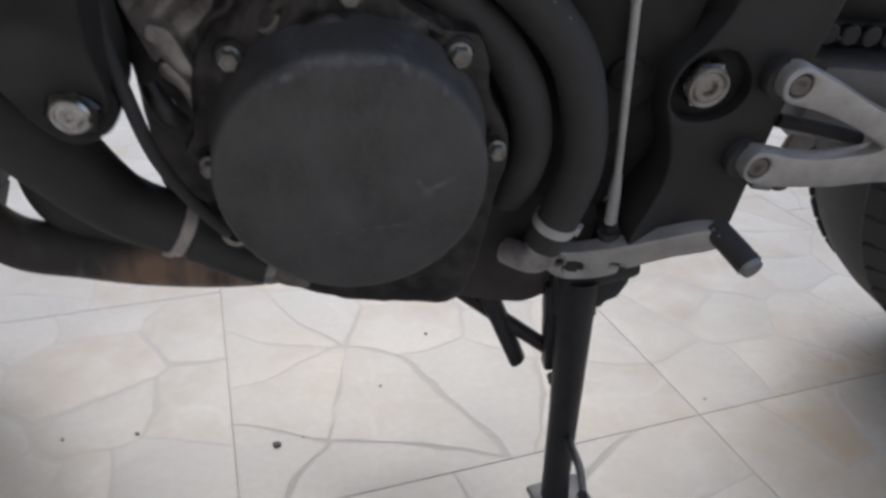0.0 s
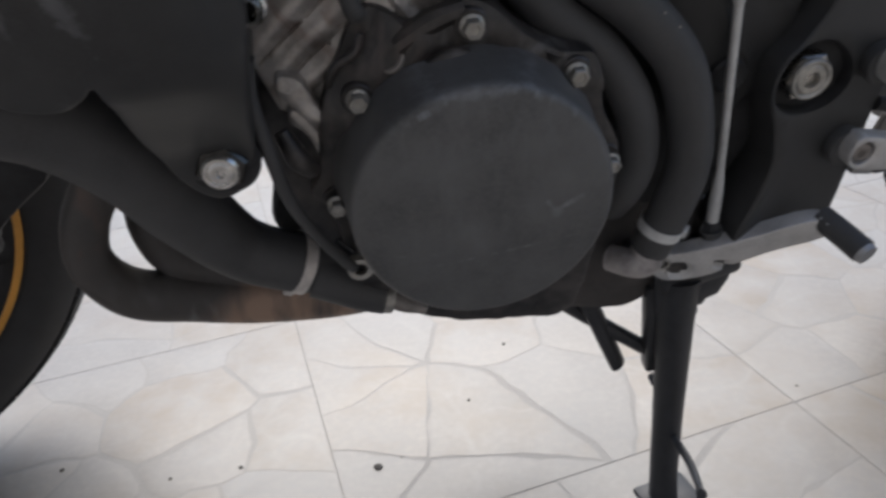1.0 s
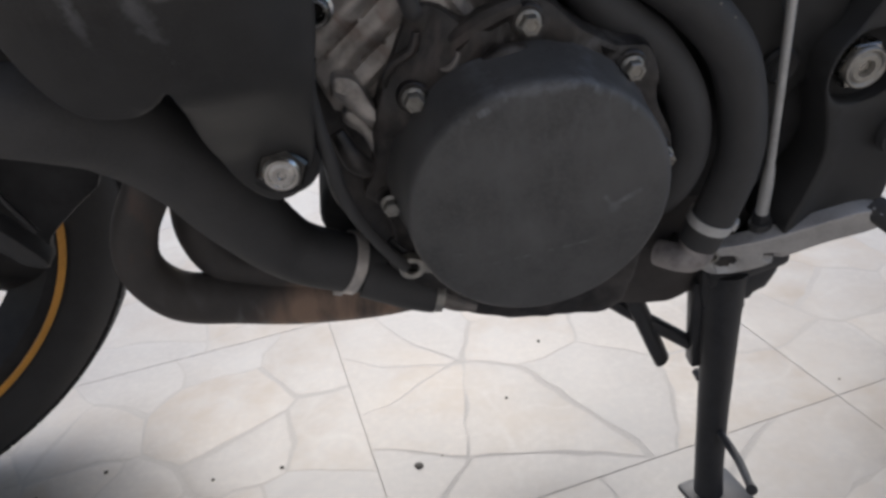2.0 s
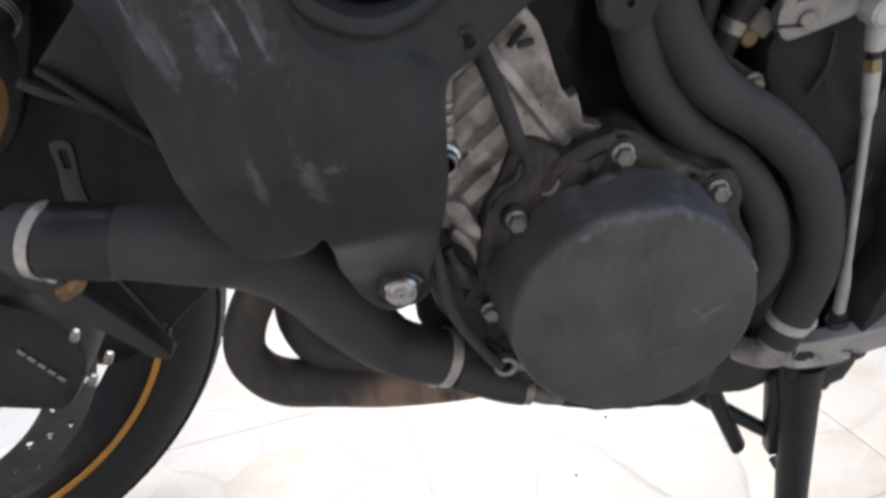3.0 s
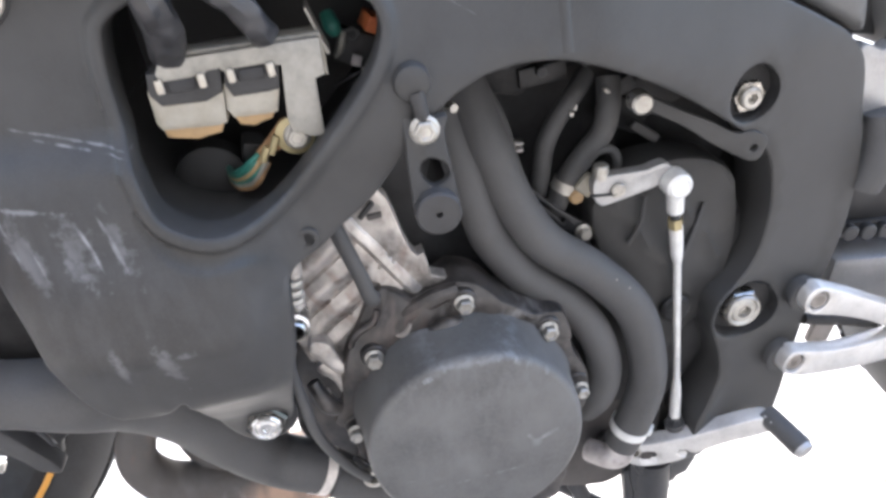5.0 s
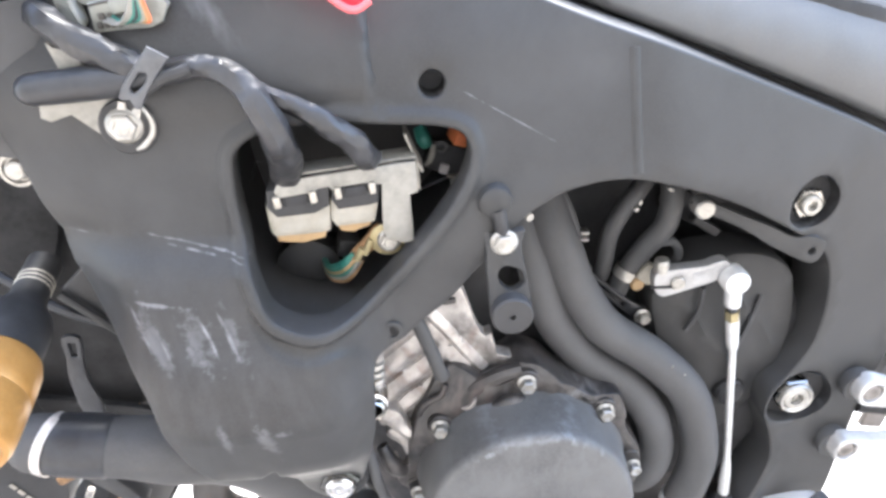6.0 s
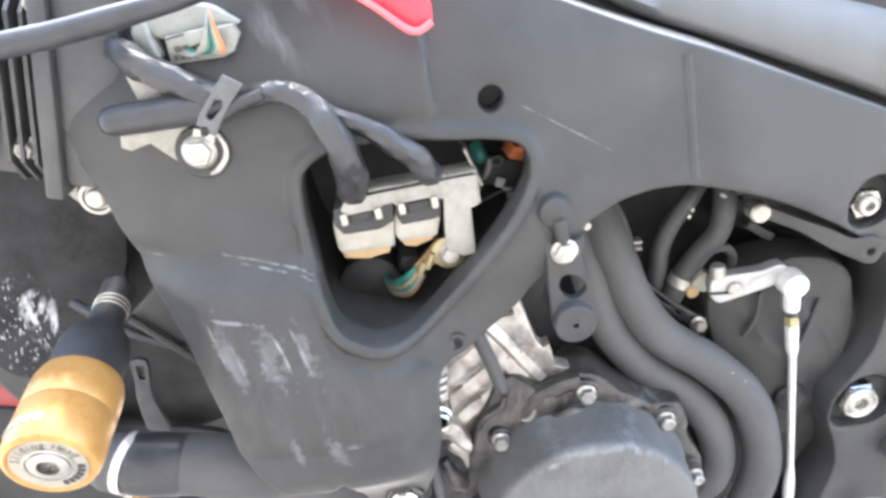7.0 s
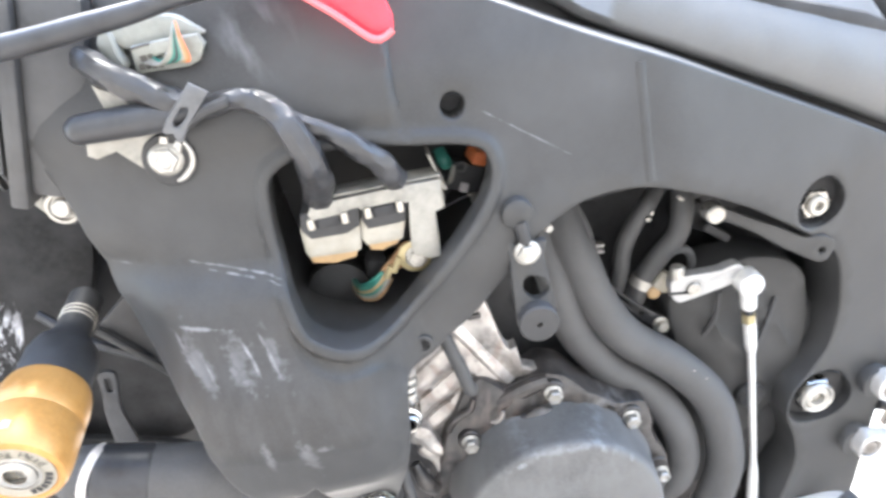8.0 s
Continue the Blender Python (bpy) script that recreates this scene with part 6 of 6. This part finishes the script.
crimp = part("terminal", plate(smooth([(-0.0890, 0.2050), (-0.0905, 0.2130), (-0.0975, 0.2150), (-0.1030, 0.2095), (-0.1085, 0.2040), (-0.1125, 0.1995), (-0.1100, 0.1960), (-0.1050, 0.1990), (-0.0990, 0.2020)], 3), lambda x, z: -0.0348 + 0.0012 * math.sin((x - z) * 900), 0.0022, [], 0.0022, 0.0006), M_RUST, rb, "rusty crimp terminal")
for a, b in (((-0.1010, 0.2085), (-0.1050, 0.2005)), ((-0.1060, 0.2040), (-0.1090, 0.1975))):
    part("ferrule", tube([(a[0], -0.0365, a[1]), (b[0], -0.0365, b[1])], 0.0018, 10), M_BRASS, crimp)
for i, mt in enumerate((M_GREEN, M_GREEN, M_TAN, M_GREEN, M_WHITE, M_RUST)):
    part("earth_wire", tube([(-0.1105 + 0.0007 * i, -0.0345 + 0.0012 * (i % 2), 0.2002 - i * 0.0009), (-0.1155 + 0.0006 * i, -0.034, 0.1962 - i * 0.0017), (-0.1205 + 0.0006 * i, -0.031, 0.1920 - i * 0.0018), (-0.1255, -0.024, 0.1885 - i * 0.0012), (-0.130, -0.006, 0.187)], 0.0014, 8), mt, rb)
part("cable_box", block((0.010, 0.012, 0.0105), pose(-0.1150, -0.016, 0.1965, 10, 14, 8), 0.0015), M_SPROCKET, bike, "small grey-black plastic box under the relays")
part("green_plug", tube([(-0.0722, 0.004, 0.2490), (-0.0705, 0.000, 0.2440), (-0.0690, 0.001, 0.2405)], [0.0034, 0.0042, 0.0030], 12), M_GREEN, bike, "green plug deep in the frame pocket")
orange = part("orange_plug", block((0.0085, 0.012, 0.0078), pose(-0.0518, 0.004, 0.2432, 12, 24, 20), 0.0010), M_ORANGE, bike, "orange plug deep in the frame pocket")
part("key", block((0.0040, 0.004, 0.0030), pose(-0.0482, -0.001, 0.2448, 12, 24, 20), 0.0006), M_ORANGE, orange)
part("striped_wire", tube([(-0.0655, -0.002, 0.2412), (-0.0668, -0.004, 0.2375), (-0.0682, -0.003, 0.2335), (-0.0705, 0.000, 0.2300)], [0.0012, 0.0018, 0.0016, 0.0010], 10), M_WHITE, bike, "white wire deep in the frame pocket")
part("black_loop", tube([(-0.0645, -0.001, 0.2412), (-0.0610, -0.003, 0.2428), (-0.0588, -0.002, 0.2402), (-0.0610, -0.002, 0.2376), (-0.0640, -0.001, 0.2385)], 0.0010, 8), M_RUBBER, bike, "black wire loop deep in the frame pocket")
tabs = part("terminal_block", block((0.020, 0.008, 0.016), pose(-0.0600, 0.006, 0.2315, 0, 20, 0), 0.001), M_PLASTIC, bike, "small black terminal block in the pocket")
part("tab", block((0.0048, 0.003, 0.0052), pose(-0.0610, -0.0002, 0.2270, 0, 20, 0), 0.0006), M_SPIGOT, tabs)
for tx, tz, tn in ((-0.0575, 0.2225, 10), (-0.0558, 0.2205, 70)):
    part("tab", block((0.0042, 0.003, 0.0012), pose(tx, -0.0002, tz, 0, tn, 0), 0.0003), M_LABEL, tabs)
socketbolt("pocket_screw", -0.0548, 0.000, 0.2195, 0.0032, bike, 0.004)["label"] = "small zinc screw in the pocket"
part("rod", tube([(-0.0735, 0.006, 0.2140), (-0.0640, 0.004, 0.2185), (-0.0560, 0.006, 0.2200)], 0.0010, 8), M_CAST, tabs)
part("rubber_pad", lathe([(0.0175, -0.01), (0.0175, 0.002), (0.014, 0.004), (0, 0.004)], 28, out(-0.1370, -0.012, 0.1810)), M_SPROCKET, bike, "round rubber pad in the pocket")


# ---- ground: marble shards set in cement tiles ----
def slab(x0, y0, x1, y1, z, name, material):
    bm = bmesh.new()
    v = [bm.verts.new(p) for p in ((x0, y0, z), (x1, y0, z), (x1, y1, z), (x0, y1, z))]
    bm.faces.new(v)
    return part(name, bm, material)


floor = tagged(slab(-200, -200, 200, 200, -0.0005, "floor", M_GROUT), "pale crazy-paved marble floor with grey joints", "floor", kind="structure")
TILE = 0.458
EX, EY = Vector((0.9336, 0.3584)), Vector((-0.3584, 0.9336))
U0, V0 = 0.0235, 0.910


def clip_cell(poly, mid, n):
    """The part of a polygon on the side of mid towards -n."""
    res = []
    for a, b in zip(poly, poly[1:] + poly[:1]):
        da, db = (a - mid).dot(n), (b - mid).dot(n)
        if da <= 0:
            res.append(a)
        if da * db < 0:
            res.append(a + (b - a) * (da / (da - db)))
    return res


def row_start(iu):
    """Where the tiles of one column begin: every third column is laid a little lower."""
    return V0 - 0.066 * (iu % 3 == 2)


def shards(iu, iv, rng):
    """The broken pieces of one tile, as polygons in tile axes."""
    k = 5
    seeds = [Vector(((i + 0.5 + rng.uniform(-0.42, 0.42)) / k * TILE, (j + 0.5 + rng.uniform(-0.42, 0.42)) / k * TILE)) for i in range(k) for j in range(k)]
    seeds = [s for s in seeds if rng.random() > 0.18]
    res = []
    for s in seeds:
        g = 0.0006
        poly = [Vector((g, g)), Vector((TILE - g, g)), Vector((TILE - g, TILE - g)), Vector((g, TILE - g))]
        for o in seeds:
            if o is not s and len(poly) > 2:
                d = o - s
                poly = clip_cell(poly, s + d * 0.5 - d.normalized() * rng.choice((0.0003, 0.0006, 0.0011, 0.0018, 0.0034)), d)
        if len(poly) > 2:
            res.append([p + Vector((U0 + iu * TILE, row_start(iu) + iv * TILE)) for p in poly])
    return res


def raise_shard(bm, poly, v0, z=0.0):
    pts = [EX * p.x + EY * p.y for p in poly]
    c = sum(pts, Vector((0, 0))) / len(pts)
    rough = []
    for a, b in zip(poly, poly[1:] + poly[:1]):
        cuts = max(2, int((b - a).length / 0.014))
        for k in range(cuts):
            p = a + (b - a) * (k / cuts)
            u, v = (p.x - U0) % TILE, (p.y - v0) % TILE
            edge = step01(min(u, v, TILE - u, TILE - v), 0.002, 0.03)
            w = noise.noise_vector(Vector((p.x * 9, p.y * 9, 1))) * 0.016 + noise.noise_vector(Vector((p.x * 38, p.y * 38, 5))) * 0.0045
            p = p + Vector((w.x, w.y)) * edge
            p = EX * p.x + EY * p.y
            rough.append(p + (c - p).normalized() * max(0.0, noise.noise(Vector((p.x * 25, p.y * 25, 9 + c.x * 7)))) * 0.007 * edge)
    low = [bm.verts.new((p.x, p.y, -0.002)) for p in rough]
    mid = [bm.verts.new((p.x, p.y, z - 0.00004)) for p in rough]
    high = [bm.verts.new((*(p + (c - p).normalized() * 0.0007), z)) for p in rough]
    n = len(rough)
    for a, b in ((low, mid), (mid, high)):
        for i in range(n):
            bm.faces.new((a[i], a[(i + 1) % n], b[(i + 1) % n], b[i]))
    bm.faces.new(high)


def tile_body(bm, iu, iv):
    """The square of filler in which a tile's shards lie."""
    g = 0.0005
    sq = [(g, g), (TILE - g, g), (TILE - g, TILE - g), (g, TILE - g)]
    pts = [EX * (u + U0 + iu * TILE) + EY * (v + row_start(iu) + iv * TILE) for u, v in sq]
    low, high = [[bm.verts.new((p.x, p.y, z)) for p in pts] for z in (-0.004, -0.00015)]
    for k in range(4):
        bm.faces.new((low[k], low[(k + 1) % 4], high[(k + 1) % 4], high[k]))
    bm.faces.new(high)


# Unseen wall, added only to keep low sky light off the near floor.
wall = tagged(part("wall_south", block((14, 0.2, 3.2), pose(0, -1.5, 1.6), 0.01), mat("dull plaster", (0.24, 0.24, 0.245), 0.85, 0, 0.2, 1.5, 0.3, 60)), "unseen grey wall added behind the camera to block the low sky", "wall", kind="structure")

rng = random.Random(7)
rest, bodies, count = bmesh.new(), bmesh.new(), 0
for iu in range(-9, 10):
    for iv in range(-8, 10):
        near = -2 <= iu <= 1 and -2 <= iv <= 1
        if near:
            bm = bmesh.new()
            tile_body(bm, iu, iv)
            tile = part("floor_tile", bm, M_FILL, floor)
        else:
            tile_body(bodies, iu, iv)
        for poly in shards(iu, iv, rng):
            if near and count < 290:
                bm = bmesh.new()
                raise_shard(bm, poly, row_start(iu))
                part("paving_stone", bm, M_STONE, tile, sharp=4)
                count += 1
            else:
                raise_shard(rest, poly, row_start(iu))
tagged(part("far_paving", rest, M_STONE, floor, sharp=4), kind="stuff")
tagged(part("far_tiles", bodies, M_FILL, floor), kind="stuff")

crumb_at = [(-0.1338, 0.5228, 0.0042), (-0.2728, 0.5279, 0.0022), (-0.4618, 0.5330, 0.0024), (-0.0043, 0.7196, 0.0022), (-0.0460, 0.6177, 0.0018), (-0.3406, 0.5155, 0.0018), (-0.1115, 0.5352, 0.0012), (0.30, 0.62, 0.0012), (-0.52, 0.50, 0.0022)]
for x, y, r in crumb_at:
    bm = bmesh.new()
    bmesh.ops.create_icosphere(bm, subdivisions=2, radius=r)
    for v in bm.verts:
        v.co *= 1 + 0.5 * noise.noise(v.co * 400 + Vector((x * 90, y * 90, 0)))
        v.co.z = v.co.z * 0.35
    bm.transform(Matrix.Translation((x, y, r * 0.25)))
    tagged(part("dirt_crumb", bm, M_DIRT), "small dark dirt crumb lying on the floor", "dirt", "crumbs on the floor")
